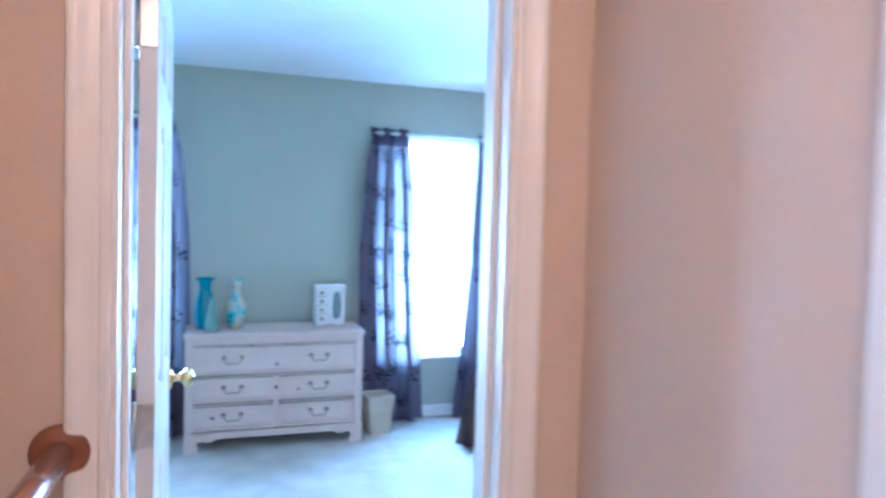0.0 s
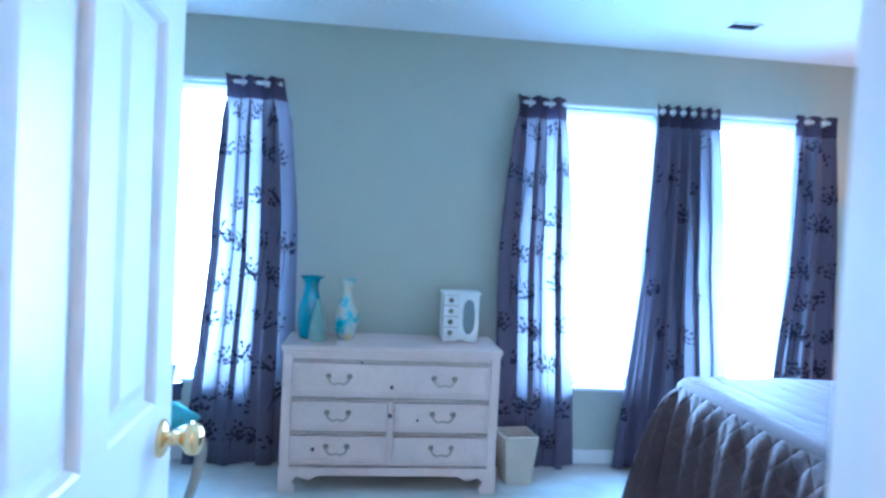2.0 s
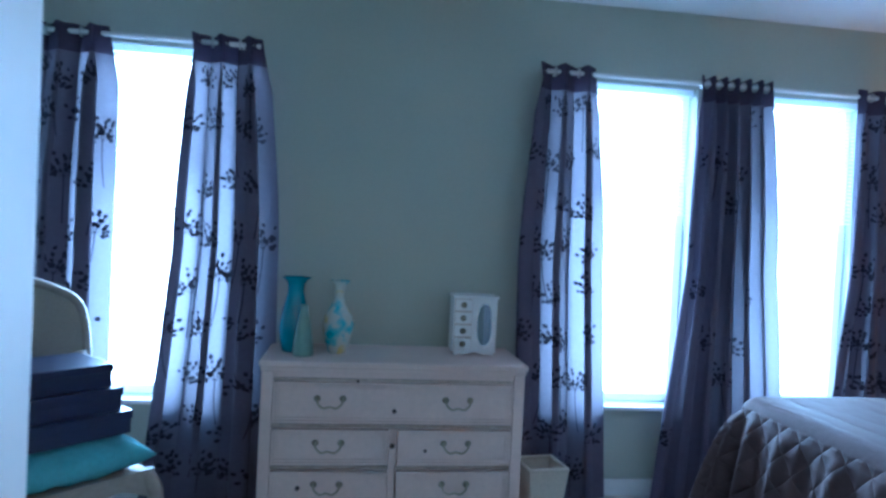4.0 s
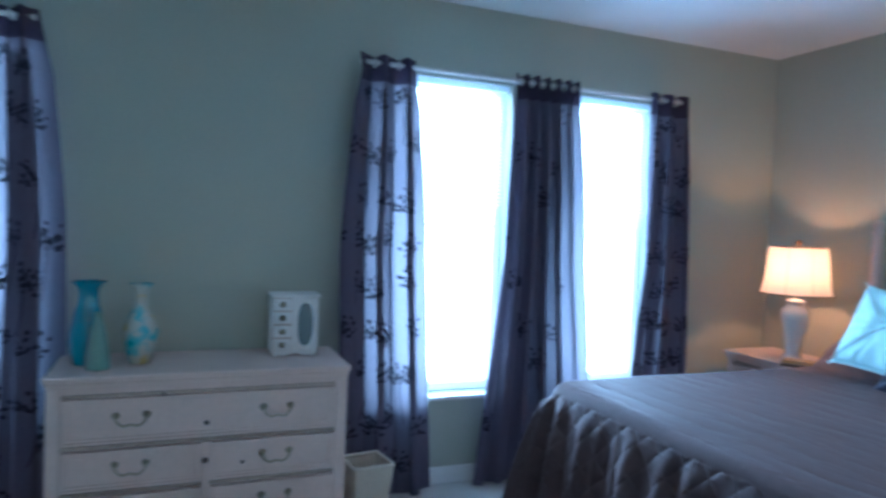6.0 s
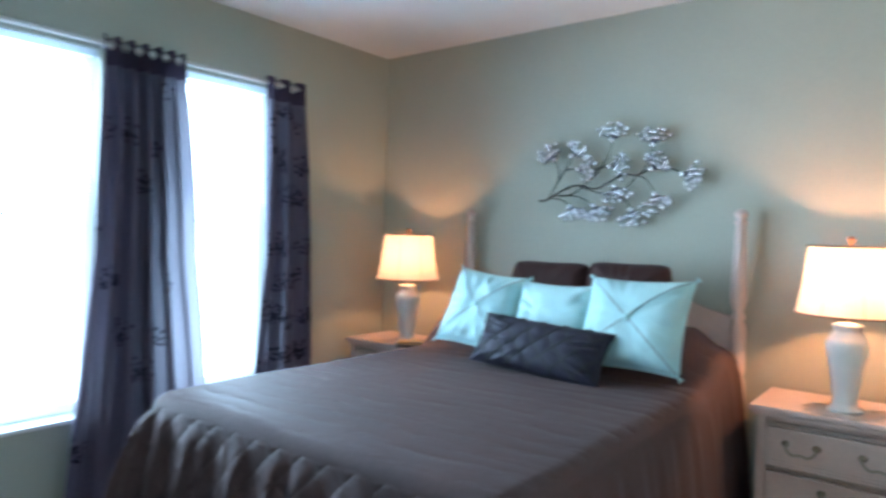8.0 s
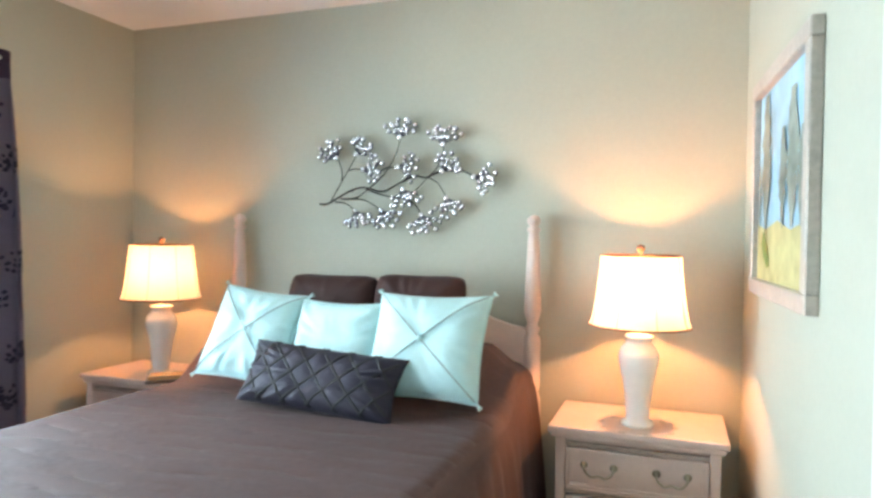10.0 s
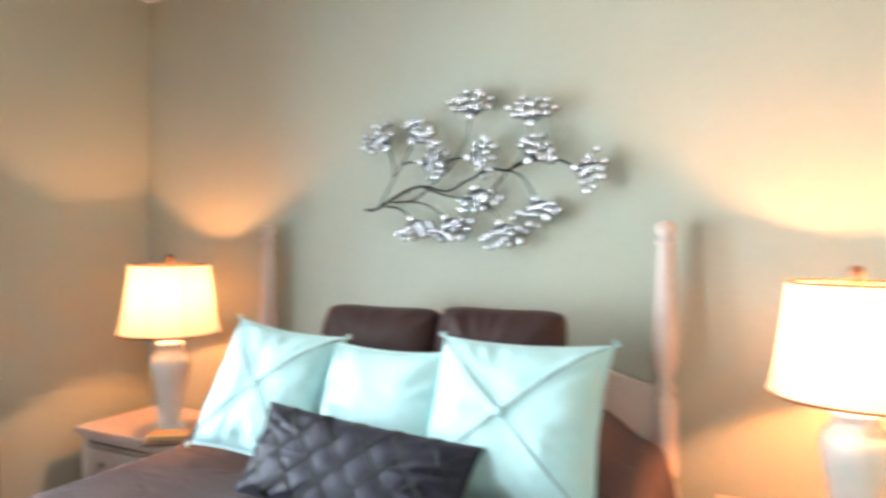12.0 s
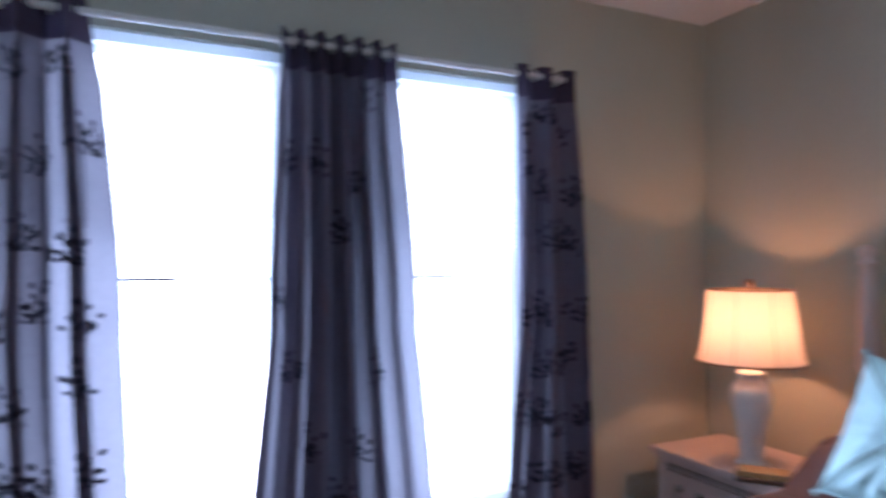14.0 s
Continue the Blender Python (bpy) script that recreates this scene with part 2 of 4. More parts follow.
structure("wall_south_picture", bm, WALL, "sage green painted wall with a closet doorway", "wall").matrix_world = SOUTH
bm = bmesh.new()
for x0, x1, z0 in ((HX0 - 0.1, DX0, 0), (DX0, DX1, DH), (DX1, HX1 + 0.1, 0)):
    box(bm, x0, x1, YH, YM - 0.001, z0, H)
structure("wall_hall_north", bm, HALL, "beige painted hall wall round the bedroom door", "wall")
structure("wall_hall_west", boxed(HX0 - 0.1, HX0, HY0, YH, 0, H), HALL, "beige painted hall wall with a handrail", "wall")
bm = bmesh.new()
box(bm, HX1, HX1 + 0.1, 0.065, YH, 0, H)
box(bm, HX1, HX1 + 0.1, -0.70, 0.065, DH, H)
box(bm, HX1, HX1 + 0.1, HY0, -0.70, 0, H)
structure("wall_hall_east", bm, HALL, "beige painted hall wall with a cased opening", "wall")
structure("wall_hall_south", boxed(HX0 - 0.1, HX1 + 0.1, HY0 - 0.1, HY0, 0, H), HALL, "beige painted end wall of the hall", "wall")
bm = bmesh.new()
box(bm, HX1 + 0.1, 1.3, -0.80, -0.70, 0, H)
box(bm, 1.3, 1.4, -0.80, 0.105, 0, H)
box(bm, HX1 + 0.1, 1.3, 0.005, 0.105, 0, H)
structure("wall_side_room", bm, HALL, "beige painted wall beyond the hall opening", "wall")
bm = bmesh.new()
box(bm, CX0 - 0.10, CX0 - 0.04, 0.36, Y0 - 0.101, 0, H)
box(bm, CX1 + 0.10, CX1 + 0.2, 0.36, Y0 - 0.101, 0, H)
box(bm, CX0 - 0.04, CX1 + 0.10, 0.36, 0.42, 0, H)
structure("wall_closet", bm, HALL, "beige painted closet walls", "wall").matrix_world = SOUTH

# baseboards
def baseboard(x0, x1, y0, y1):
    bm = bmesh.new()
    box(bm, x0, x1, y0, y1, 0, 0.085, 0.004)
    return structure("baseboard", bm, TRIM, "white painted wooden baseboard along the wall", "baseboard")


baseboard(XL, XR - 0.014, Y1 - 0.014, Y1 - 0.001)
baseboard(XR - 0.014, XR - 0.001, Y0 + 0.015, Y1 - 0.001)
baseboard(CX1 + 0.075, XR - 0.016, Y0 + 0.001, Y0 + 0.014).matrix_world = SOUTH
baseboard(XL, DX0 - 0.075, YD + 0.001, YD + 0.014)
baseboard(HX1 - 0.014, HX1 - 0.001, 0.135, YH - 0.02)
baseboard(HX0 + 0.001, HX0 + 0.014, HY0, YH - 0.02)


# door frames: width and depth along a moulded casing
MOULDING = ((-0.008, 0), (-0.008, 0.007), (-0.006, 0.0095), (-0.002, 0.0105), (0.008, 0.0105), (0.012, 0.0085), (0.016, 0.0095), (0.026, 0.0115), (0.036, 0.0145),
            (0.044, 0.0175), (0.051, 0.0195), (0.057, 0.0195), (0.062, 0.0175), (0.064, 0.013), (0.064, 0))


def door_frame(name, x0, x1, y_out, y_in, label):
    t = thing(name, label, "door frame", kind="structure")
    for s, x in ((1, x0), (-1, x1)):
        part("jamb", boxed(min(x, x + s * 0.018), max(x, x + s * 0.018), y_out - 0.004, y_in + 0.004, 0, DH, 0.002), TRIM, t)
        part("door_stop", boxed(min(x + s * 0.018, x + s * 0.03), max(x + s * 0.018, x + s * 0.03), y_in - 0.085, y_in - 0.05, 0, DH - 0.018, 0.002), TRIM, t)
    part("head_jamb", boxed(x0 + 0.018, x1 - 0.018, y_out - 0.004, y_in + 0.004, DH - 0.018, DH, 0.002), TRIM, t)
    for y, d in ((y_out, -1), (y_in, 1)):
        for s, x in ((-1, x0), (1, x1)):
            bm = bmesh.new()
            prof = [(x + s * a, y + d * (0.001 + th)) for a, th in MOULDING]
            lo, hi = [bm.verts.new((p, q, 0)) for p, q in prof], [bm.verts.new((p, q, DH + 0.066)) for p, q in prof]
            bm.faces.new(lo)
            bm.faces.new(hi)
            for k in range(len(prof)):
                bm.faces.new((lo[k], lo[(k + 1) % len(prof)], hi[(k + 1) % len(prof)], hi[k]))
            part("casing", bm, TRIM, t)
        bm = bmesh.new()
        ya, yb = y + d * 0.001, y + d * 0.017
        box(bm, x0 + 0.009, x1 - 0.009, min(ya, yb), max(ya, yb), DH - 0.004, DH + 0.066, 0.004)
        part("head_casing", bm, TRIM, t)
    return t


door_frame("door_frame_1", DX0, DX1, YH, YD, "white painted door frame between hall and bedroom")
door_frame("door_frame_2", CX0, CX1, Y0 - 0.10, Y0, "white painted door frame in the bedroom wall").matrix_world = SOUTH
bm = bmesh.new()
box(bm, HX1 - 0.016, HX1 - 0.001, 0.065, 0.13, 0, DH + 0.06, 0.003)
structure("trim_hall_opening", bm, TRIM, "white painted casing beside the hall opening", "trim")


def hinge(parent, m, metal, label):
    h = part("hinge", boxed(-0.002, 0.002, -0.016, 0.016, -0.045, 0.045, 0.001), metal, parent, label)
    h.matrix_local = m
    bm = bmesh.new()
    lathe(bm, [(0.006, -0.047), (0.006, 0.047)], 10)
    k = part("hinge_pin", bm, metal, h, "", True)
    k.location = (0.003, 0.020, 0)
    bm = bmesh.new()
    for yy, zz in ((-0.006, 0.03), (0.006, 0.0), (-0.006, -0.03)):
        bmesh.ops.create_uvsphere(bm, u_segments=8, v_segments=4, radius=0.004, matrix=Matrix.Translation((0.002, yy, zz)))
    part("screws", bm, BRASS, h, "", True)
    return h


def six_panel_door(name, m, width, label, knob=True):
    """Hinged at its local origin, the leaf runs along +y, its faces look along x."""
    d = thing(name, label, "door", m, kind="structure")
    th, z1 = 0.035, 2.02
    st, mid = 0.105, 0.09
    cols = ((st, (width - mid) / 2), ((width + mid) / 2, width - st))
    rows = ((0.22, 0.86), (1.03, 1.66), (1.75, 1.93))
    bm = bmesh.new()
    box(bm, -th, 0, 0, st, 0.01, z1, 0.002)
    box(bm, -th, 0, width - st, width, 0.01, z1, 0.002)
    zs = [0.01] + [v for r in rows for v in r] + [z1]
    for k in range(0, len(zs), 2):
        box(bm, -th, 0, st, width - st, zs[k], zs[k + 1], 0.0)
    for za, zb in rows:
        box(bm, -th, 0, (width - mid) / 2, (width + mid) / 2, za, zb, 0.0)
    part("leaf_frame", bm, DOORP, d)
    for ya, yb in cols:
        for za, zb in rows:
            bm = bmesh.new()
            for s, x in ((1, 0), (-1, -th)):
                hi = x - s * 0.004
                ins = [(0.0, x - s * 0.0005), (0.005, x - s * 0.004), (0.011, x - s * 0.014), (0.026, x - s * 0.014), (0.052, hi)]
                rings = []
                for off, xx in ins:
                    rings.append([bm.verts.new(c) for c in ((xx, ya + off, za + off), (xx, yb - off, za + off), (xx, yb - off, zb - off), (xx, ya + off, zb - off))])
                for a, b in zip(rings, rings[1:]):
                    for k in range(4):
                        bm.faces.new((a[k], a[(k + 1) % 4], b[(k + 1) % 4], b[k]))
                bm.faces.new(rings[-1])
            part("panel", bm, DOORP, d)
    if knob:
        for s, x in ((1, 0), (-1, -th)):
            bm = bmesh.new()
            lathe(bm, [(0.0, 0), (0.033, 0.0), (0.033, 0.004), (0.026, 0.009), (0.012, 0.012), (0.010, 0.03), (0.014, 0.036), (0.026, 0.044), (0.029, 0.054), (0.026, 0.064), (0.014, 0.07), (0.0, 0.071)], 24)
            k = part("door_knob", bm, BRASS, d, "polished brass door knob", True)
            k.matrix_local = pose(x, width - 0.065, 0.962, 0, 90 * s, 0)
        part("latch_plate", boxed(-0.03, -0.005, width - 0.001, width + 0.002, 0.932, 0.992, 0.001), BRASS, d)
    return d


leaf = six_panel_door("door_1", pose(DX0 + 0.067, YD + 0.008, 0, 0, 0, 2.0), 0.73, "white six-panel door standing open into the bedroom")
for z in (0.22, 1.02, 1.82):
    hinge(leaf, pose(-0.017, -0.0025, z, 0, 0, 90), STEEL, "worn metal door hinge")
closet_leaf = six_panel_door("door_2", SOUTH @ pose(CX1 - 0.056, Y0 - 0.105, 0, 0, 0, 180), 0.60, "white panelled door swung open into the closet", False)
for z in (0.22, 1.02, 1.82):
    hinge(closet_leaf, pose(0.016, -0.02, z, 0, 0, 180), BRASS, "bright brass door hinge")

# handrail in the hall
rail = thing("handrail", "varnished red-brown wooden handrail with a round wall rosette", "handrail")
bm = bmesh.new()
lathe(bm, [(0.0, 0), (0.047, 0), (0.050, 0.006), (0.048, 0.013), (0.038, 0.02), (0.0, 0.02)], 28)
k = part("rosette", bm, WOODRAIL, rail, "", True)
k.matrix_local = pose(-0.765, YH - 0.001, 1.028, 90, 0, 0)
part("rail", tube(bmesh.new(), [(-0.765, YH - 0.015 - 0.19 * i, 1.028) for i in range(15)], 0.024, 16), WOODRAIL, rail, "", True)


# windows
def window(name, x0, x1):
    w = thing(name, "tall white vinyl sash window with lifted blinds", "window", kind="structure")
    yo, yi = Y1 + 0.15, Y1 + 0.085
    t = 0.04
    zm = 1.33
    for a, b, c, d in ((x0, x0 + t, W_BOTTOM, W_TOP), (x1 - t, x1, W_BOTTOM, W_TOP), (x0 + t, x1 - t, W_BOTTOM, W_BOTTOM + t), (x0 + t, x1 - t, W_TOP - t, W_TOP)):
        part("window_frame", boxed(a, b, yi, yo, c, d, 0.004), VINYL, w)
    part("meeting_rail", boxed(x0 + t, x1 - t, yi + 0.01, yo - 0.01, zm - 0.006, zm + 0.006, 0.002), VINYL, w)
    part("sash_lock", boxed((x0 + x1) / 2 - 0.13, (x0 + x1) / 2 + 0.03, yi - 0.012, yi + 0.009, zm - 0.004, zm + 0.006, 0.002), DARK, w, "dark sash lock bar")
    part("window_sill", boxed(x0 - 0.03, x1 + 0.03, Y1 - 0.035, Y1 + 0.085, W_BOTTOM - 0.022, W_BOTTOM - 0.001, 0.005), TRIM, w, "white painted window sill")
    part("blind_headrail", boxed(x0 + 0.01, x1 - 0.01, Y1 + 0.02, Y1 + 0.06, W_TOP - 0.035, W_TOP - 0.001, 0.003), VINYL, w, "white blind headrail")
    sl = boxed(x0 + 0.015, x1 - 0.015, -0.012, 0.012, -0.0006, 0.0006)
    first = part("slat", sl, VINYL, w)
    for k in range(30):
        s = first if k == 0 else new("slat", first.data)
        s.parent = w
        s.matrix_local = pose(0, Y1 + 0.04, W_TOP - 0.055 - 0.02 * k, 18, 0, 0)
    return w


for k, (x0, x1) in enumerate(WINDOWS):
    window("window_%d" % (k + 1), x0, x1)
structure("backdrop", boxed(-90, 90, 60, 60.1, -45, 60), glowing("bright_overcast_distance", (0.80, 0.90, 1.0), 20), "bright white overcast distance outside", "backdrop")


# curtains
def curtain(name, label, top, mid, bottom, folds, sparse, seed, group):
    """top, mid, bottom: x-ranges at heights 2.1, 1.16 and 0.02; sparse: the share of sprigs lost in the gathers."""
    rng = random.Random(seed)
    c = thing(name, label, "curtain", group=group)
    ZT, ZB, YC = 2.105, 0.012, 4.105
    ph = [rng.uniform(0, 6.28) for _ in range(4)]

    def surf(u, v, off=0.0):
        z = ZT + (ZB - ZT) * v
        s = min(v / 0.45, 1)
        s = s * s * (3 - 2 * s)
        q = max((v - 0.45) / 0.55, 0)
        a = top[0] + (mid[0] - top[0]) * s + (bottom[0] - mid[0]) * q
        b = top[1] + (mid[1] - top[1]) * s + (bottom[1] - mid[1]) * q
        uu = u + 0.02 * math.sin(7 * u + 3 * v + ph[0]) * v
        th = 2 * math.pi * folds * uu + ph[1] * 0.2
        wide = 1 - 0.12 / folds
        x = a + (b - a) * (0.5 + (uu - 0.5) * wide + (3.3 + 1.0 * math.sin(5 * uu + ph[0])) / (4 * math.pi * folds) * math.sin(2 * th) * min(1, v * 9))
        amp = 0.030 + 0.020 * min(1, v * 6) - 0.012 * v
        y = YC - amp * math.sin(th) - 0.010 * math.sin(2 * math.pi * (folds * 2.3) * uu + ph[2] + 4 * v) * v - 0.012 * v * math.sin(5 * v + ph[3] + 6 * u)
        if v < 0.02:
            z += 0.004 * math.cos(2 * math.pi * folds * uu * 2) * (1 - v / 0.02)
        return Vector((x, y - off, z))

    nu, nv = int(folds * 24), 60
    v0 = 0.054
    bm = bmesh.new()
    grid(bm, nu, nv, lambda u, v: surf(u, v0 + (1 - v0) * v))
    part("panel", bm, CURTAIN, c, "", True)
    bm = bmesh.new()
    grid(bm, nu, 4, lambda u, v: surf(u, v * (v0 + 0.003), 0.002))
    part("header", bm, HEADER, c, "dark plum header band", True)
    n = int(folds * 2)
    for k in range(n):
        u = (k + 0.5) / n
        p = surf(u, 0.016)
        bm = bmesh.new()
        lathe_open(bm, [(0.018, -0.004), (0.022, -0.003), (0.022, 0.003), (0.018, 0.004), (0.018, -0.004)], 14)
        g = part("grommet", bm, STEEL, c, "", True)
        g.matrix_local = Matrix.Translation((p.x, YC, 2.072)) @ Matrix.Rotation(radians(90), 4, "Y")
    # printed sprigs: a stem with a fan of small leaves
    steps = [surf(i / 400, 0.5) for i in range(401)]
    run = [0.0]
    for p, q in zip(steps, steps[1:]):
        run.append(run[-1] + (q - p).length)
    length = run[-1]

    def across(a):
        """The share of the cloth's own width turned into the share of its folds."""
        return float(np.interp(a * length, run, np.linspace(0, 1, 401)))

    bm = bmesh.new()

    def patch(points):
        if all(0.004 <= u <= 0.996 and 0.06 < v < 0.995 for u, v in points):
            bm.faces.new([bm.verts.new(surf(across(u), v, 0.0022)) for u, v in points])

    def leaf_at(u, v, ang, size):
        pts = []
        for t, w in ((0, 0), (0.25, 0.30), (0.6, 0.34), (1, 0), (0.6, -0.34), (0.25, -0.30)):
            dx = size * (t * math.cos(ang) - w * math.sin(ang))
            dz = size * (t * math.sin(ang) + w * math.cos(ang))
            pts.append((u + dx / length, v - dz / 2.1))
        patch(pts)

    v, k = 0.115, 0
    while v < 0.99:
        for u0 in ((0.10, 0.37, 0.63, 0.90) if k % 2 else (0.23, 0.50, 0.77)):
            if rng.random() < sparse:
                continue
            cu, cv = u0 + rng.uniform(-0.06, 0.06), v + rng.uniform(-0.025, 0.025)
            lean = rng.uniform(-0.7, 0.7)
            stem = [(cu - 0.06 * math.sin(lean) * q * q / length, cv + 0.20 * q / 2.1) for q in [i / 10 for i in range(11)]]
            w = 0.0024 / length
            for (ua, va), (ub, vb) in zip(stem, stem[1:]):
                patch([(ua - w, va), (ua + w, va), (ub + w, vb), (ub - w, vb)])
            for ray in range(9):
                a = 1.57 - lean * 0.4 + (ray - 4) * 0.36 + rng.uniform(-0.1, 0.1)
                for q in (0.026, 0.046, 0.068, 0.090):
                    if q > 0.08 and ray in (0, 8):
                        continue
                    q *= rng.uniform(0.82, 1.2)
                    leaf_at(cu + q * math.cos(a) / length, cv - q * math.sin(a) / 2.1, a + rng.uniform(-0.7, 0.7), rng.uniform(0.019, 0.029))
                for k2 in range(5):
                    (ua, va), (ub, vb) = [(cu + q * math.cos(a) / length, cv - q * math.sin(a) / 2.1) for q in (0.016 * k2, 0.016 * (k2 + 1))]
                    patch([(ua - w * 0.5, va), (ua + w * 0.5, va), (ub + w * 0.5, vb), (ub - w * 0.5, vb)])
        v += 0.105
        k += 1
    tagged(part("leaf_print", bm, PRINT, c, "printed dark umbel sprigs"), kind="stuff")
    return c


CL = "mauve-grey printed grommet curtain hanging open beside the window"
curtain("curtain", CL, (-1.82, -1.465), (-1.88, -1.465), (-1.97, -1.465), 2.5, 0, 11, "bedroom curtains")
curtain("curtain", CL, (-1.125, -0.812), (-1.170, -0.755), (-1.28, -0.75), 2.5, 0, 12, "bedroom curtains")
curtain("curtain", CL, (0.452, 0.750), (0.400, 0.806), (0.44, 0.878), 2.5, 0, 13, "bedroom curtains")
curtain("curtain", "wide mauve-grey printed curtain gathered between two windows", (1.262, 1.645), (1.235, 1.705), (1.13, 1.84), 6, 0.35, 14, "bedroom curtains")
curtain("curtain", CL, (2.116, 2.390), (2.108, 2.435), (1.99, 2.50), 2.5, 0, 15, "bedroom curtains")


def curtain_rod(x0, x1):
    r = thing("curtain_rod", "white metal curtain rod on wall brackets above the window", "curtain rod")
    part("pole", tube(bmesh.new(), [(x0 + (x1 - x0) * i / 6, 4.105, 2.072) for i in range(7)], 0.011, 12), TRIM, r, "", True)
    for x in (x0 + 0.07, x1 - 0.07):
        bm = bmesh.new()
        box(bm, x - 0.008, x + 0.008, 4.1, 4.199, 2.052, 2.062, 0.002)
        box(bm, x - 0.012, x + 0.012, 4.194, 4.199, 2.03, 2.09, 0.002)
        part("bracket", bm, TRIM, r)
    return r


curtain_rod(-1.80, -0.825)
curtain_rod(0.47, 2.375)


# bail pulls and drawers
def bail_pull(parent, x, y, z, w=0.104):
    """A swan-necked pull on a face that looks along -y."""
    h = part("bail_pull", tube(bmesh.new(), curve_points([(-w / 2, -0.012, 0.006), (-w / 2 + 0.004, -0.02, -0.012), (-w / 4, -0.022, -0.03), (0, -0.022, -0.024), (w / 4, -0.022, -0.03), (w / 2 - 0.004, -0.02, -0.012), (w / 2, -0.012, 0.006)], 5), 0.0042, 8), PULL, parent, "antique brass bail pull", True)
    h.location = (x, y, z)
    for s in (-1, 1):
        bm = bmesh.new()
        lathe(bm, [(0.0, 0), (0.013, 0), (0.014, 0.003), (0.008, 0.006), (0.006, 0.014), (0.0, 0.015)], 12)
        k = part("rosette", bm, PULL, h, "", True)
        k.matrix_local = pose(s * w / 2, 0.0, 0.006, 90, 0, 0)
    return h


def drawer_front(parent, x0, x1, y, z0, z1, pulls, name="drawer"):
    bm = bmesh.new()
    box(bm, x0, x1, y, y + 0.02, z0, z1, 0.004)
    d = part(name, bm, CREAM, parent)
    bm = bmesh.new()
    for m, y0, y1 in ((0.0, y - 0.009, y - 0.0005), (0.012, y - 0.005, y - 0.0007)):
        for a, b, c, e in ((x0 + m, x1 - m, z0 + m, z0 + m + 0.012), (x0 + m, x1 - m, z1 - m - 0.012, z1 - m), (x0 + m, x0 + m + 0.012, z0 + m + 0.012, z1 - m - 0.012), (x1 - m - 0.012, x1 - m, z0 + m + 0.012, z1 - m - 0.012)):
            box(bm, a, b, y0, y1, c, e, 0.003)
    part("moulding", bm, CREAM, d)
    for px in pulls:
        bail_pull(d, px, y, (z0 + z1) / 2 + 0.012)
    return d


def dresser():
    d = thing("dresser", "distressed cream painted six-drawer dresser against the wall", "dresser")
    X0, X1, YF, YB, Z = -0.726, 0.381, 3.735, 4.175, 0.735
    bm = bmesh.new()
    box(bm, X0, X1, YF, YB, Z - 0.022, Z, 0.006, 3)
    part("top", bm, CREAM, d)
    bm = bmesh.new()
    box(bm, X0 + 0.006, X1 - 0.006, YF + 0.008, YB, Z - 0.042, Z - 0.0225, 0.005)
    part("cornice", bm, CREAM, d)
    bm = bmesh.new()
    box(bm, X0 + 0.014, X1 - 0.014, YF + 0.038, YB, 0.125, Z - 0.0425, 0.003)
    part("body", bm, CREAM, d)
    for x in (X0 + 0.010, X1 - 0.057):
        part("stile", boxed(x, x + 0.047, YF + 0.014, YF + 0.0375, 0.125, Z - 0.043, 0.004), CREAM, d)
    part("frieze", boxed(X0 + 0.057, X1 - 0.057, YF + 0.018, YF + 0.0375, 0.667, Z - 0.043, 0.003), CREAM, d)
    for z in (0.4695, 0.297, 0.6585):
        part("rail", boxed(X0 + 0.057, X1 - 0.057, YF + 0.022, YF + 0.0375, z - 0.006, z + 0.006, 0.002), CREAM_EDGE, d, "worn brown drawer rail")
    xm = -0.176
    part("stile", boxed(xm - 0.016, xm + 0.016, YF + 0.020, YF + 0.0375, 0.135, 0.4625, 0.004), CREAM, d)
    drawer_front(d, X0 + 0.06, X1 - 0.06, YF + 0.017, 0.482, 0.650, (-0.439, 0.088))
    for z0, z1 in ((0.311, 0.457), (0.142, 0.284)):
        drawer_front(d, X0 + 0.06, xm - 0.020, YF + 0.017, z0, z1, (-0.439,))
        drawer_front(d, xm + 0.020, X1 - 0.06, YF + 0.017, z0, z1, (0.088,))
    for x, z, r in ((xm, 0.535, 0.009), (xm - 0.002, 0.39, 0.011), (-0.04, 0.37, 0.007), (-0.555, 0.215, 0.010), (-0.33, 0.656, 0.006)):
        bm = bmesh.new()
        lathe(bm, [(0.0, 0), (r, 0), (r, 0.004), (r * 0.6, 0.006), (0.0, 0.006)], 10)
        k = part("keyhole", bm, DARK, d, "dark worn keyhole", True)
        k.matrix_local = pose(x, YF + 0.0165, z, 90, 0, 0)
    # bracket feet and scalloped apron
    pts = [(X0 + 0.008, 0.128), (X1 - 0.008, 0.128), (X1 - 0.008, 0.0), (X1 - 0.085, 0.0), (X1 - 0.09, 0.03), (X1 - 0.075, 0.055), (X1 - 0.095, 0.08), (X1 - 0.13, 0.07), (X1 - 0.16, 0.062), (X1 - 0.2, 0.085),
           (X0 + 0.2, 0.085), (X0 + 0.16, 0.062), (X0 + 0.13, 0.07), (X0 + 0.095, 0.08), (X0 + 0.075, 0.055), (X0 + 0.09, 0.03), (X0 + 0.085, 0.0), (X0 + 0.008, 0.0)]
    part("apron", outline_plate(bmesh.new(), pts, YF + 0.010, YF + 0.035), CREAM, d)
    for x in (X0 + 0.02, X1 - 0.055):
        part("foot", boxed(x, x + 0.035, YB - 0.05, YB - 0.01, 0, 0.125, 0.003), CREAM, d)
        part("side_apron", boxed(x + 0.005, x + 0.03, YF + 0.036, YB - 0.051, 0.085, 0.1245, 0.003), CREAM, d)
    return d


dresser()


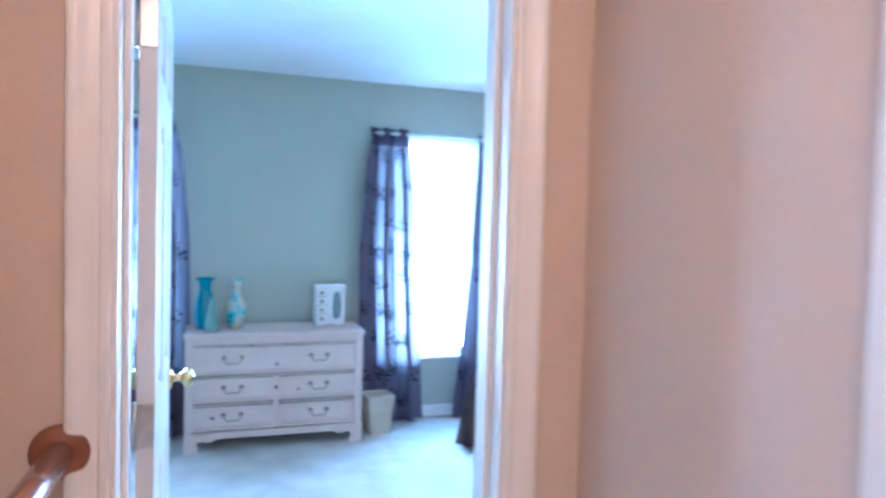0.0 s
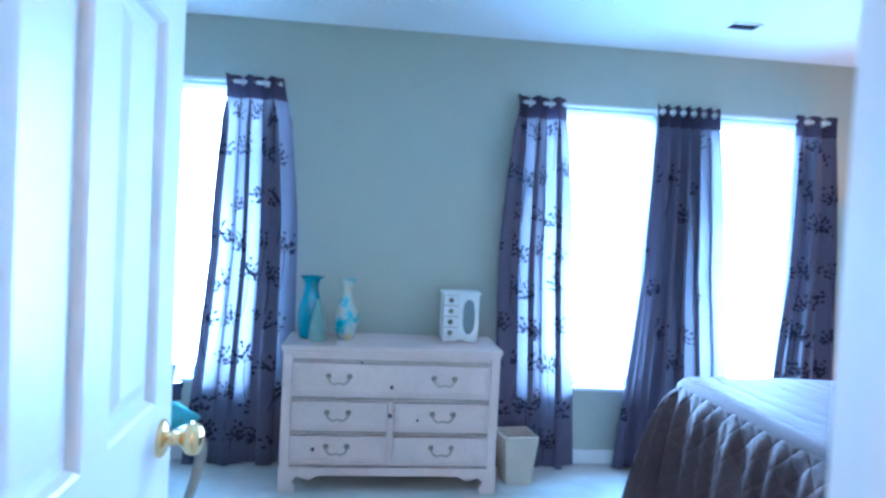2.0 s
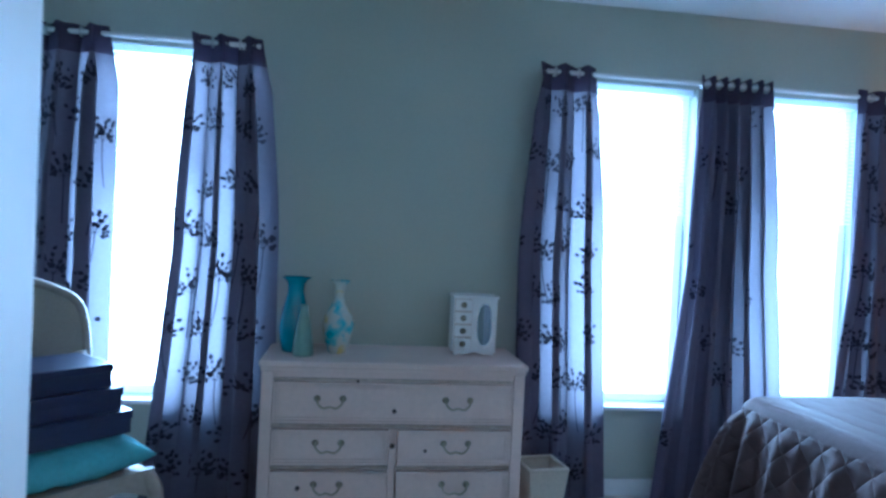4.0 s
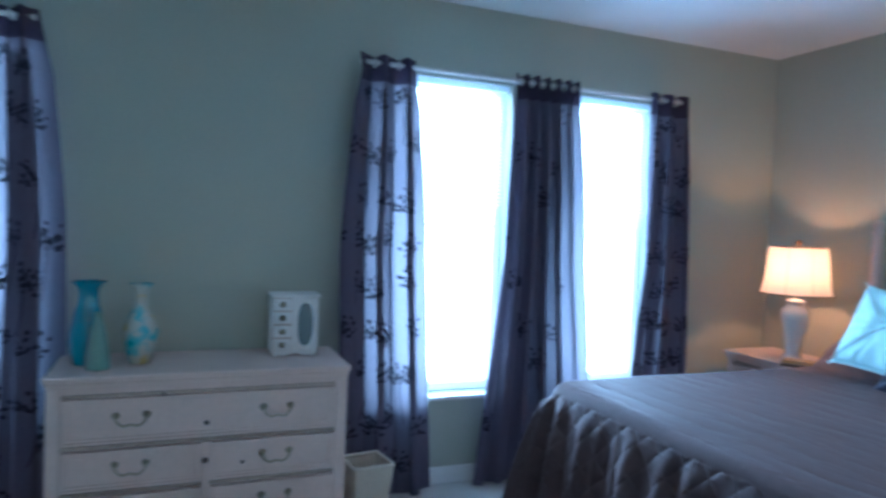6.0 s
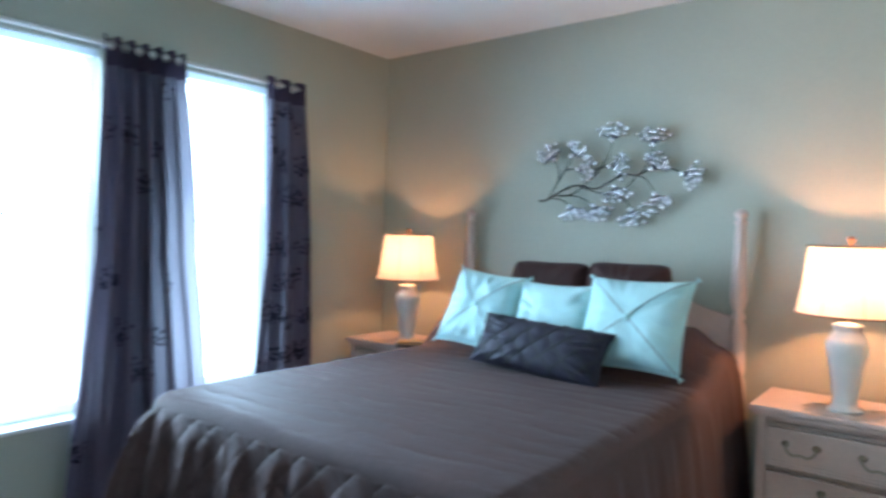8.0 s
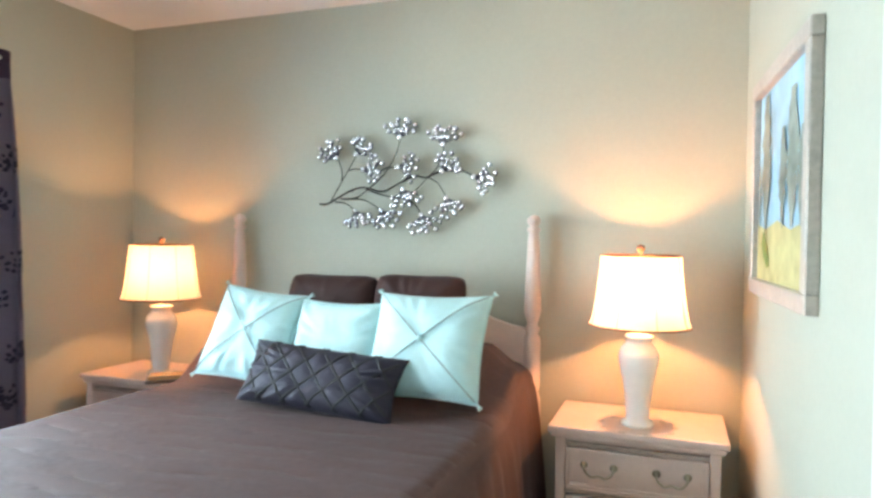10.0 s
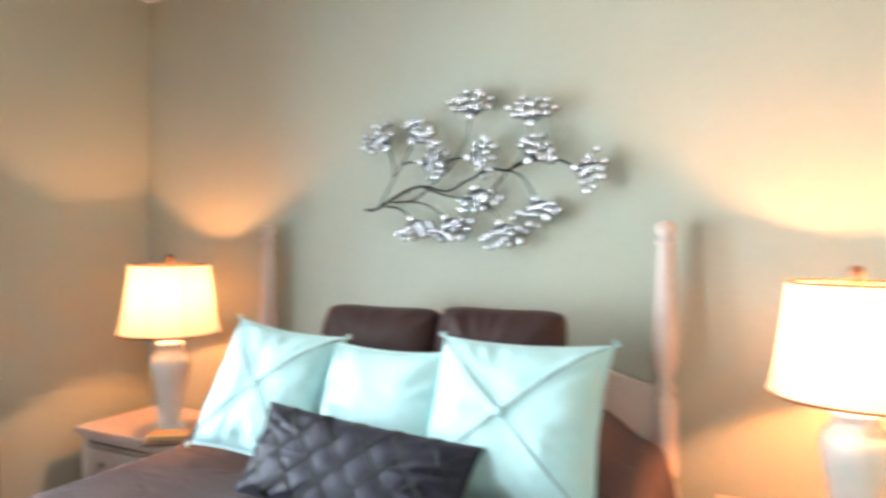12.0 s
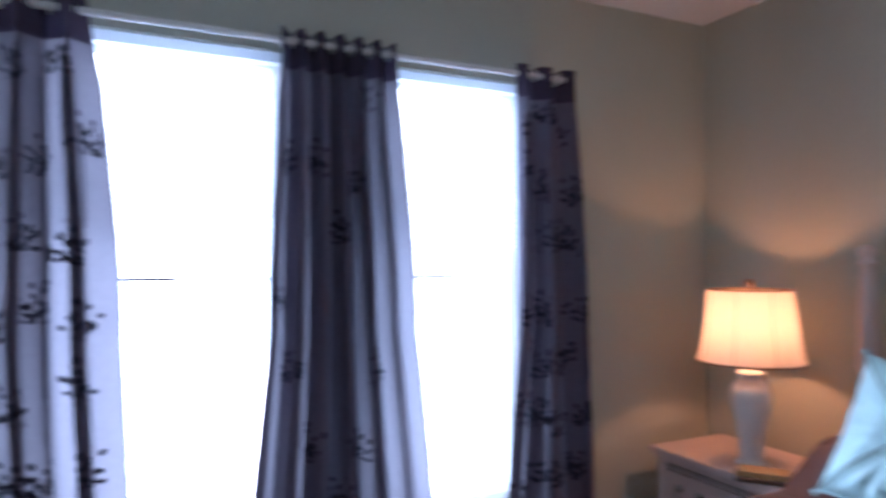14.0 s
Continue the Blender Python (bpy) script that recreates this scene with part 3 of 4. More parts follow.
# nightstands: front looks along -x
def nightstand(yc, label):
    n = thing("nightstand", label, "nightstand", pose(2.738, yc, 0, 0, 0, -90), group="nightstands")
    # local: x from -w/2 to w/2 across, y 0 front to 0.46 back
    w, dp, Z = 0.62, 0.405, 0.655
    bm = bmesh.new()
    box(bm, -w / 2, w / 2, 0, dp, Z - 0.024, Z, 0.007, 3)
    part("top", bm, CREAM, n)
    part("cornice", boxed(-w / 2 + 0.012, w / 2 - 0.012, 0.012, dp - 0.01, Z - 0.044, Z - 0.0245, 0.005), CREAM, n)
    part("body", boxed(-w / 2 + 0.03, w / 2 - 0.03, 0.045, dp - 0.01, 0.10, Z - 0.0445, 0.003), CREAM, n)
    for x in (-w / 2 + 0.027, w / 2 - 0.062):
        part("stile", boxed(x, x + 0.035, 0.02, 0.0445, 0.10, Z - 0.045, 0.004), CREAM, n)
    for z in (0.262, 0.413, 0.588):
        part("rail", boxed(-w / 2 + 0.063, w / 2 - 0.063, 0.028, 0.0445, z - 0.006, z + 0.006, 0.002), CREAM_EDGE, n, "worn brown drawer rail")
    drawer_front(n, -w / 2 + 0.066, w / 2 - 0.066, 0.024, 0.425, 0.576, (-0.125, 0.125))
    drawer_front(n, -w / 2 + 0.066, w / 2 - 0.066, 0.024, 0.274, 0.401, (0.0,))
    drawer_front(n, -w / 2 + 0.066, w / 2 - 0.066, 0.024, 0.120, 0.250, (0.0,))
    pts = [(-w / 2 + 0.025, 0.105), (w / 2 - 0.025, 0.105), (w / 2 - 0.025, 0), (w / 2 - 0.085, 0), (w / 2 - 0.09, 0.04), (w / 2 - 0.13, 0.065), (-w / 2 + 0.13, 0.065), (-w / 2 + 0.09, 0.04), (-w / 2 + 0.085, 0), (-w / 2 + 0.025, 0)]
    part("apron", outline_plate(bmesh.new(), pts, 0.015, 0.04), CREAM, n)
    for x in (-w / 2 + 0.03, w / 2 - 0.065):
        part("foot", boxed(x, x + 0.035, dp - 0.06, dp - 0.02, 0, 0.0995, 0.003), CREAM, n)
    return n


nightstand(LAMP_R[1], "distressed cream painted nightstand with small drawers beside the picture wall")
nightstand(LAMP_L[1] + 0.055, "distressed cream painted nightstand with small drawers beside the window wall")


def table_lamp(px, py, label):
    z0 = 0.6555
    t = thing("table_lamp", label, "table lamp", pose(px, py, z0), group="bedside lamps")
    bm = bmesh.new()
    lathe(bm, [(0.0, 0), (0.058, 0), (0.060, 0.007), (0.056, 0.014), (0.044, 0.022), (0.042, 0.04), (0.047, 0.10), (0.058, 0.17), (0.070, 0.225), (0.073, 0.252), (0.066, 0.282), (0.048, 0.302), (0.045, 0.318), (0.053, 0.326), (0.048, 0.334), (0.018, 0.34), (0.0, 0.34)], 32)
    part("base", bm, CERAMIC, t, "white ceramic urn lamp base", True)
    part("stem", tube(bmesh.new(), [(0, 0, 0.336), (0, 0, 0.40), (0, 0, 0.475)], 0.006, 10), BRASS, t, "", True)
    bm = bmesh.new()
    lathe(bm, [(0.0, 0.475), (0.014, 0.48), (0.028, 0.51), (0.03, 0.54), (0.022, 0.567), (0.0, 0.575)], 16)
    b = part("bulb", bm, glowing("lit_bulb_glass", (1.0, 0.72, 0.42), 12), t, "lit warm light bulb", True)
    b.visible_shadow = False
    prof = []
    za, zb, ra, rb = 0.370, 0.628, 0.181, 0.142
    for i in range(13):
        q = i / 12
        prof.append((ra + (rb - ra) * (q ** 0.62), za + (zb - za) * q))
    rip = lambda a, i: 1 + 0.014 * abs(math.cos(4 * a)) - 0.007
    bm = bmesh.new()
    lathe_open(bm, prof, 64, ripple=rip)
    sh = part("shade", bm, SHADE, t, "cream scalloped bell shade with brown trim", True)
    for r, z in ((ra, za), (rb, zb)):
        bm = bmesh.new()
        lathe_open(bm, [(r - 0.0025, z - 0.003), (r + 0.0025, z - 0.003), (r + 0.0025, z + 0.003), (r - 0.0025, z + 0.003), (r - 0.0025, z - 0.003)], 64, ripple=rip)
        part("trim", bm, SHADE_TRIM, sh, "dark brown braid trim", True)
    bm = bmesh.new()
    for k in range(8):
        a = 2 * math.pi * (k + 0.5) / 8
        tube(bm, [((r * 0.995 + 0.0012) * math.cos(a), (r * 0.995 + 0.0012) * math.sin(a), z) for r, z in prof], 0.0016, 5)
    part("seam", bm, SHADE_SEAM, sh, "", True)
    bm = bmesh.new()
    for k in range(3):
        a = 2 * math.pi * k / 3
        tube(bm, [(0, 0, 0.630), (rb * 0.97 * math.cos(a), rb * 0.97 * math.sin(a), 0.626)], 0.0018, 6)
    part("spider", bm, BRASS, t)
    part("harp", tube(bmesh.new(), curve_points([(0, -0.008, 0.43), (0, -0.05, 0.48), (0, -0.045, 0.56), (0, 0, 0.630), (0, 0.045, 0.56), (0, 0.05, 0.48), (0, 0.008, 0.43)], 6), 0.002, 6), BRASS, t, "", True)
    bm = bmesh.new()
    lathe(bm, [(0.0, 0.628), (0.006, 0.630), (0.006, 0.640), (0.013, 0.646), (0.016, 0.656), (0.012, 0.666), (0.0, 0.670)], 14)
    part("finial", bm, SHADE_TRIM, t, "small dark finial", True)
    return t


table_lamp(*LAMP_R, "lit white ceramic table lamp on the nightstand by the picture")
table_lamp(*LAMP_L, "lit white ceramic table lamp on the nightstand by the window")


# bed
BY0, BY1, BX0, BX1, BZ = 1.945, 3.47, 1.15, 3.05, 0.705
bed = thing("bed", "queen bed with cream painted four-post headboard", "bed", pose(0, 0, 0))
part("mattress", boxed(BX0 + 0.05, BX1, BY0 + 0.05, BY1 - 0.05, 0.34, BZ - 0.03, 0.05, 4), TRIM, bed, "white mattress")
part("box_spring", boxed(BX0 + 0.06, BX1, BY0 + 0.06, BY1 - 0.06, 0.16, 0.339, 0.02), TRIM, bed)
for x in (BX0 + 0.15, BX1 - 0.1):
    for y in (BY0 + 0.15, BY1 - 0.15):
        part("leg", boxed(x - 0.03, x + 0.03, y - 0.03, y + 0.03, 0, 0.16, 0.004), CREAM_EDGE, bed)
headboard = part("headboard", outline_plate(bmesh.new(), [(BY0 + 0.045, 0.35), (BY1 - 0.045, 0.35)] + [(BY1 - 0.045 - (BY1 - BY0 - 0.09) * i / 32, 0.955 + 0.19 * (0.5 - 0.5 * math.cos(2 * math.pi * i / 32)) ** 0.7) for i in range(33)], -0.016, 0.016), CREAM, bed, "cream painted headboard with an arched top")
headboard.matrix_local = Matrix.Translation((3.105, 0, 0)) @ Matrix(((0, 1, 0, 0), (1, 0, 0, 0), (0, 0, 1, 0), (0, 0, 0, 1)))
for y in (BY0 + 0.018, BY1 - 0.018):
    bm = bmesh.new()
    lathe(bm, [(0.0, 0), (0.036, 0), (0.036, 0.50), (0.038, 0.51), (0.028, 0.53), (0.038, 0.56), (0.04, 0.60), (0.038, 0.66), (0.027, 0.69), (0.033, 0.70), (0.036, 0.72), (0.036, 0.90), (0.033, 0.92), (0.022, 0.935), (0.033, 0.955), (0.021, 0.975), (0.025, 0.99), (0.036, 1.03), (0.035, 1.08), (0.025, 1.33), (0.021, 1.365), (0.029, 1.374), (0.029, 1.382), (0.018, 1.392), (0.028, 1.408), (0.029, 1.422), (0.018, 1.436), (0.0, 1.441)], 20)
    p = part("post", bm, CREAM, bed, "turned cream painted bedpost", True)
    p.location = (3.098, y, 0)


def bedspread():
    b = thing("bedspread", "dark brown quilted bedspread draped to the carpet", "bedspread")

    def height(x, y):
        z = BZ
        hump = max(0, min(1, (x - 2.62) / 0.25))
        hump = hump * hump * (3 - 2 * hump)
        fall = max(0, min(1, (3.07 - x) / 0.10))
        side = min(1, max(0, (y - BY0) / 0.16)) * min(1, max(0, (BY1 - y) / 0.16))
        z += 0.20 * hump * (0.75 + 0.25 * fall) * (side ** 0.5)
        z += 0.004 * noise.noise((x * 3, y * 3, 0.3)) + 0.006 * noise.noise((x * 1.2, y * 1.2, 4.3))
        return z

    r = 0.07

    # cloth laid out flat: s along (0 at headboard), t across
    length, half = BX1 - BX0, (BY1 - BY0) / 2
    yc = (BY0 + BY1) / 2

    def lay(s, t):
        """Flat cloth coordinates to the draped place."""
        over_s, over_t = max(0, s - (length - r)), max(0, abs(t) - (half - r))
        sg = 1 if t > 0 else -1
        x, y = BX1 - min(s, length - r), yc + sg * min(abs(t), half - r)
        if over_s <= 0 and over_t <= 0:
            return Vector((x, y, height(x, y)))
        d = math.hypot(over_s, over_t)
        dx, dy = -over_s / d, sg * over_t / d
        m = max(over_s, over_t) if min(over_s, over_t) > 0 else d
        d = m
        arc = r * math.pi / 2
        z0 = height(x, y)
        if d < arc:
            a = d / r
            return Vector((x + dx * r * math.sin(a), y + dy * r * math.sin(a), z0 - r * (1 - math.cos(a))))
        h = d - arc
        fall = min(h / 0.56, 1)
        along = s if over_t > over_s else t
        if over_s > 0 and over_t > 0:
            along = math.atan2(over_t, over_s) * 0.55 + 2
        wave = (0.034 * math.sin(along * 34 + 1.5 * math.sin(along * 9)) + 0.014 * math.sin(along * 71 + 1)) * fall ** 0.5
        if t < 0 and over_t > 2 * over_s:
            wave *= 0.3 + 0.7 * min(1, 2 * over_s / max(over_t, 1e-6))
        out = r + 0.075 * fall ** 0.6 + wave + (0.11 * fall ** 0.5 * min(1, 4 * min(over_s, over_t) / max(over_s, over_t)) if over_s > 0 and over_t > 0 else 0)
        return Vector((x + dx * out, y + dy * out, max(z0 - r - h * (z0 - r - 0.015) / 0.56, 0.012)))

    S, Tt = length - r + r * 1.5708 + 0.56, half - r + r * 1.5708 + 0.56
    ns, ntt = 150, 180
    lim_s, lim_t = length - r + r * 1.2, half - r + r * 1.2

    def sheet(name, keep, label):
        bm = bmesh.new()
        vs = {}

        def vert(i, j):
            if (i, j) not in vs:
                vs[i, j] = bm.verts.new(lay(S * i / ns, -Tt + 2 * Tt * j / ntt))
            return vs[i, j]

        uvl = bm.loops.layers.uv.new("cloth")
        for i in range(ns):
            for j in range(ntt):
                sc, tc = S * (i + 0.5) / ns, -Tt + 2 * Tt * (j + 0.5) / ntt
                where = "foot" if sc > lim_s and (sc - lim_s) >= (abs(tc) - lim_t) else "side_a" if tc > lim_t else "side_b" if tc < -lim_t else "top"
                if where != keep:
                    continue
                cs = ((i, j), (i + 1, j), (i + 1, j + 1), (i, j + 1))
                f = bm.faces.new([vert(*c) for c in cs])
                for lp, (a, c) in zip(f.loops, cs):
                    lp[uvl].uv = (S * a / ns, -Tt + 2 * Tt * c / ntt)
        part(name, bm, SPREAD, b, label, True)

    sheet("top_panel", "top", "quilted top panel")
    sheet("foot_drop", "foot", "gathered drop at the foot")
    sheet("side_drop", "side_a", "gathered side drop")
    sheet("side_drop", "side_b", "gathered side drop")
    return b


def quilt_relief(m):
    """Stitched channels in the cloth's own coordinates: bands across the top, diamonds in the border."""
    nt = m.node_tree
    b = nt.nodes["Principled BSDF"]
    uv = nt.nodes.new("ShaderNodeUVMap")
    uv.uv_map = "cloth"
    sep = nt.nodes.new("ShaderNodeSeparateXYZ")
    nt.links.new(uv.outputs["UV"], sep.inputs[0])

    def mth(op, a, c=None):
        n = nt.nodes.new("ShaderNodeMath")
        n.operation = op
        for k, v in enumerate((a, c)):
            if v is None:
                continue
            if isinstance(v, (int, float)):
                n.inputs[k].default_value = v
            else:
                nt.links.new(v, n.inputs[k])
        return n.outputs[0]

    s, t = sep.outputs["X"], sep.outputs["Y"]
    drift = nt.nodes.new("ShaderNodeTexNoise")
    drift.inputs["Scale"].default_value = 2.2
    nt.links.new(uv.outputs["UV"], drift.inputs["Vector"])
    wavy = mth("ADD", s, mth("MULTIPLY", drift.outputs["Fac"], 0.13))
    stripe = mth("ABSOLUTE", mth("SINE", mth("MULTIPLY", wavy, 3.14159 / 0.10)))
    d1 = mth("ABSOLUTE", mth("SINE", mth("MULTIPLY", mth("ADD", s, t), 3.14159 / 0.105)))
    d2 = mth("ABSOLUTE", mth("SINE", mth("MULTIPLY", mth("SUBTRACT", s, t), 3.14159 / 0.105)))
    dia = mth("MINIMUM", d1, d2)
    edge = mth("MAXIMUM", mth("GREATER_THAN", s, 1.91), mth("GREATER_THAN", t, 0.74))
    plain = mth("MAXIMUM", mth("GREATER_THAN", t, -0.74), mth("GREATER_THAN", s, 1.91))
    brk = nt.nodes.new("ShaderNodeTexNoise")
    brk.inputs["Scale"].default_value = 1.0
    brk.inputs["Detail"].default_value = 3
    squash = nt.nodes.new("ShaderNodeVectorMath")
    squash.operation = "MULTIPLY"
    squash.inputs[1].default_value = (9, 4.5, 1)
    nt.links.new(uv.outputs["UV"], squash.inputs[0])
    nt.links.new(squash.outputs[0], brk.inputs["Vector"])
    mix = nt.nodes.new("ShaderNodeMix")
    nt.links.new(edge, mix.inputs["Factor"])
    nt.links.new(mth("POWER", mth("MAXIMUM", stripe, mth("MULTIPLY", mth("MAXIMUM", mth("SUBTRACT", brk.outputs["Fac"], 0.38), 0.0), 4.5)), 0.22), mix.inputs["A"])
    nt.links.new(mth("MULTIPLY", mth("POWER", dia, 0.4), 0.5), mix.inputs["B"])
    bp = nt.nodes.new("ShaderNodeBump")
    bp.inputs["Strength"].default_value, bp.inputs["Distance"].default_value = 0.85, 0.018
    nt.links.new(mth("MULTIPLY", mix.outputs["Result"], plain), bp.inputs["Height"])
    nt.links.new(bp.outputs["Normal"], b.inputs["Normal"])


quilt_relief(SPREAD)
bedspread()


# pillows
def pillow_mesh(w, h, d, n=44, seed=0, pinch=0.07, wrinkle=0.018, tuft=0.0, blunt=0.0):
    """A stuffed cushion in the local x-z plane, its face along -y; tuft sinks a diamond lattice into it."""
    bm = bmesh.new()
    for side in (-1, 1):
        def f(u, v):
            a, c = 2 * u - 1, 2 * v - 1
            e = max(0, (1 - a ** 4) * (1 - c ** 4))
            x = w / 2 * a * (1 - pinch * (1 - c * c) - blunt * (a * c) ** 4)
            z = h / 2 * c * (1 - pinch * (1 - a * a) - blunt * (a * c) ** 4)
            y = side * d / 2 * e ** 0.55
            y += wrinkle * noise.noise((a * 3 + seed, c * 3, side * 2.0)) * e
            ang, rad = math.atan2(c, a), max(abs(a), abs(c))
            y += side * 0.013 * math.sin(ang * 17 + 4 * noise.noise((ang * 2, seed, 0.5))) * rad ** 2.5 * min(1, 5 * (1 - rad)) * (0.5 + 0.8 * noise.noise((a * 2, c * 2, seed + 3.0)))
            if tuft:
                p, q = (a - c * h / w) / 0.33, (a + c * h / w) / 0.33
                y -= side * tuft * e * (1 - abs(math.sin(math.pi * p)) ** 0.5 * abs(math.sin(math.pi * q)) ** 0.5)
            return (x, y, z)
        grid(bm, n, n, f)
    bmesh.ops.remove_doubles(bm, verts=bm.verts, dist=0.0008)
    return bm


def face_point(w, h, d, a, c, pinch=0.07, lift=0.0):
    e = max(0, (1 - a ** 4) * (1 - c ** 4))
    return Vector((w / 2 * a * (1 - pinch * (1 - c * c)), -d / 2 * e ** 0.55 - lift, h / 2 * c * (1 - pinch * (1 - a * a))))


def pillow(name, label, m, w, h, d, mat, seed, cord=None, piping=None):
    t = thing(name, label, "pillow", m, group="bed pillows")
    tufted = cord == "lattice"
    part("cushion", pillow_mesh(w, h, d, 110 if tufted else 44, seed, 0.07, 0.003 if tufted else 0.009 if cord else 0.007, 0.008 if tufted else 0.0, 0.12 if mat is CHOCO else 0.0), mat, t, "", True)
    if cord == "cross":
        for s in (-1, 1):
            bm = bmesh.new()
            tube(bm, [face_point(w, h, d, -0.97 + 1.94 * i / 24, s * (-0.97 + 1.94 * i / 24), lift=0.005) for i in range(25)], 0.0024, 6)
            part("cord", bm, AQUA_CORD, t, "twisted grey cord across the front", True)
        bm = bmesh.new()
        bmesh.ops.create_uvsphere(bm, u_segments=12, v_segments=6, radius=0.012, matrix=Matrix.Translation((0, -d / 2 - 0.003, 0)))
        part("button", bm, mat, t, "", True)
    if cord == "lattice":
        for s in (-1, 1):
            for k in range(-5, 6):
                pts = []
                for i in range(31):
                    c = -0.96 + 1.92 * i / 30
                    a = s * c * h / w * 1.0 + k * 0.33
                    if abs(a) < 0.97:
                        e = (1 - a ** 4) * (1 - c ** 4)
                        pts.append(face_point(w, h, d, a, c, lift=0.001 - 0.006 * e))
                if len(pts) > 3:
                    part("ribbon", tube(bmesh.new(), pts, 0.005, 6), CHARCOAL_RIB, t, "", True)
    if cord == "cross":
        rng = random.Random(seed)
        for a in (-1, 1):
            for c in (-1, 1):
                bm = bmesh.new()
                for k in range(9):
                    ang = math.atan2(c, a) + rng.uniform(-0.5, 0.5)
                    p = Vector((w / 2 * a, 0, h / 2 * c))
                    tip = p + Vector((0.02 * math.cos(ang), rng.uniform(-0.008, 0.008), 0.02 * math.sin(ang)))
                    tube(bm, [p - (tip - p) * 0.3, (p + tip) / 2 + Vector((0, -0.003, 0)), tip], lambda q: 0.0035 - 0.002 * q, 5)
                part("tassel", bm, mat, t, "short frayed corner tassel", True)
    if piping is not None:
        loop = [(-1 + 2 * i / 16, -1) for i in range(16)] + [(1, -1 + 2 * i / 16) for i in range(16)] + [(1 - 2 * i / 16, 1) for i in range(16)] + [(-1, 1 - 2 * i / 16) for i in range(17)]
        part("piping", tube(bmesh.new(), [face_point(w, h, d, a, c) for a, c in loop], 0.005, 6), piping, t, "", True)
    return t


# face looks along local -y; turned so that it looks towards -x
pillow("pillow", "chocolate brown satin pillow propped against the headboard", pose(2.88, 2.815, 0.965, -14, 0, -90), 0.46, 0.44, 0.17, CHOCO, 1)
pillow("pillow", "chocolate brown satin pillow propped against the headboard", pose(2.88, 2.405, 0.972, -14, 0, -90), 0.43, 0.45, 0.17, CHOCO, 2)
pillow("pillow", "pale aqua square pillow with crossed cords", pose(2.625, 3.03, 0.928, -27, 6, -86), 0.385, 0.395, 0.15, AQUA, 3, "cross", AQUA)
pillow("pillow", "plain pale aqua square pillow between two others", pose(2.625, 2.645, 0.895, -24, 0, -90), 0.39, 0.39, 0.14, AQUA, 4, None, AQUA)
pillow("pillow", "pale aqua square pillow with crossed cords", pose(2.615, 2.258, 0.936, -28, -1, -91), 0.455, 0.41, 0.16, AQUA, 5, "cross", AQUA)
pillow("bolster_pillow", "long charcoal satin pillow with black ribbon lattice", pose(2.44, 2.605, 0.812, -31, 3, -91), 0.645, 0.245, 0.13, CHARCOAL, 6, "lattice", None)


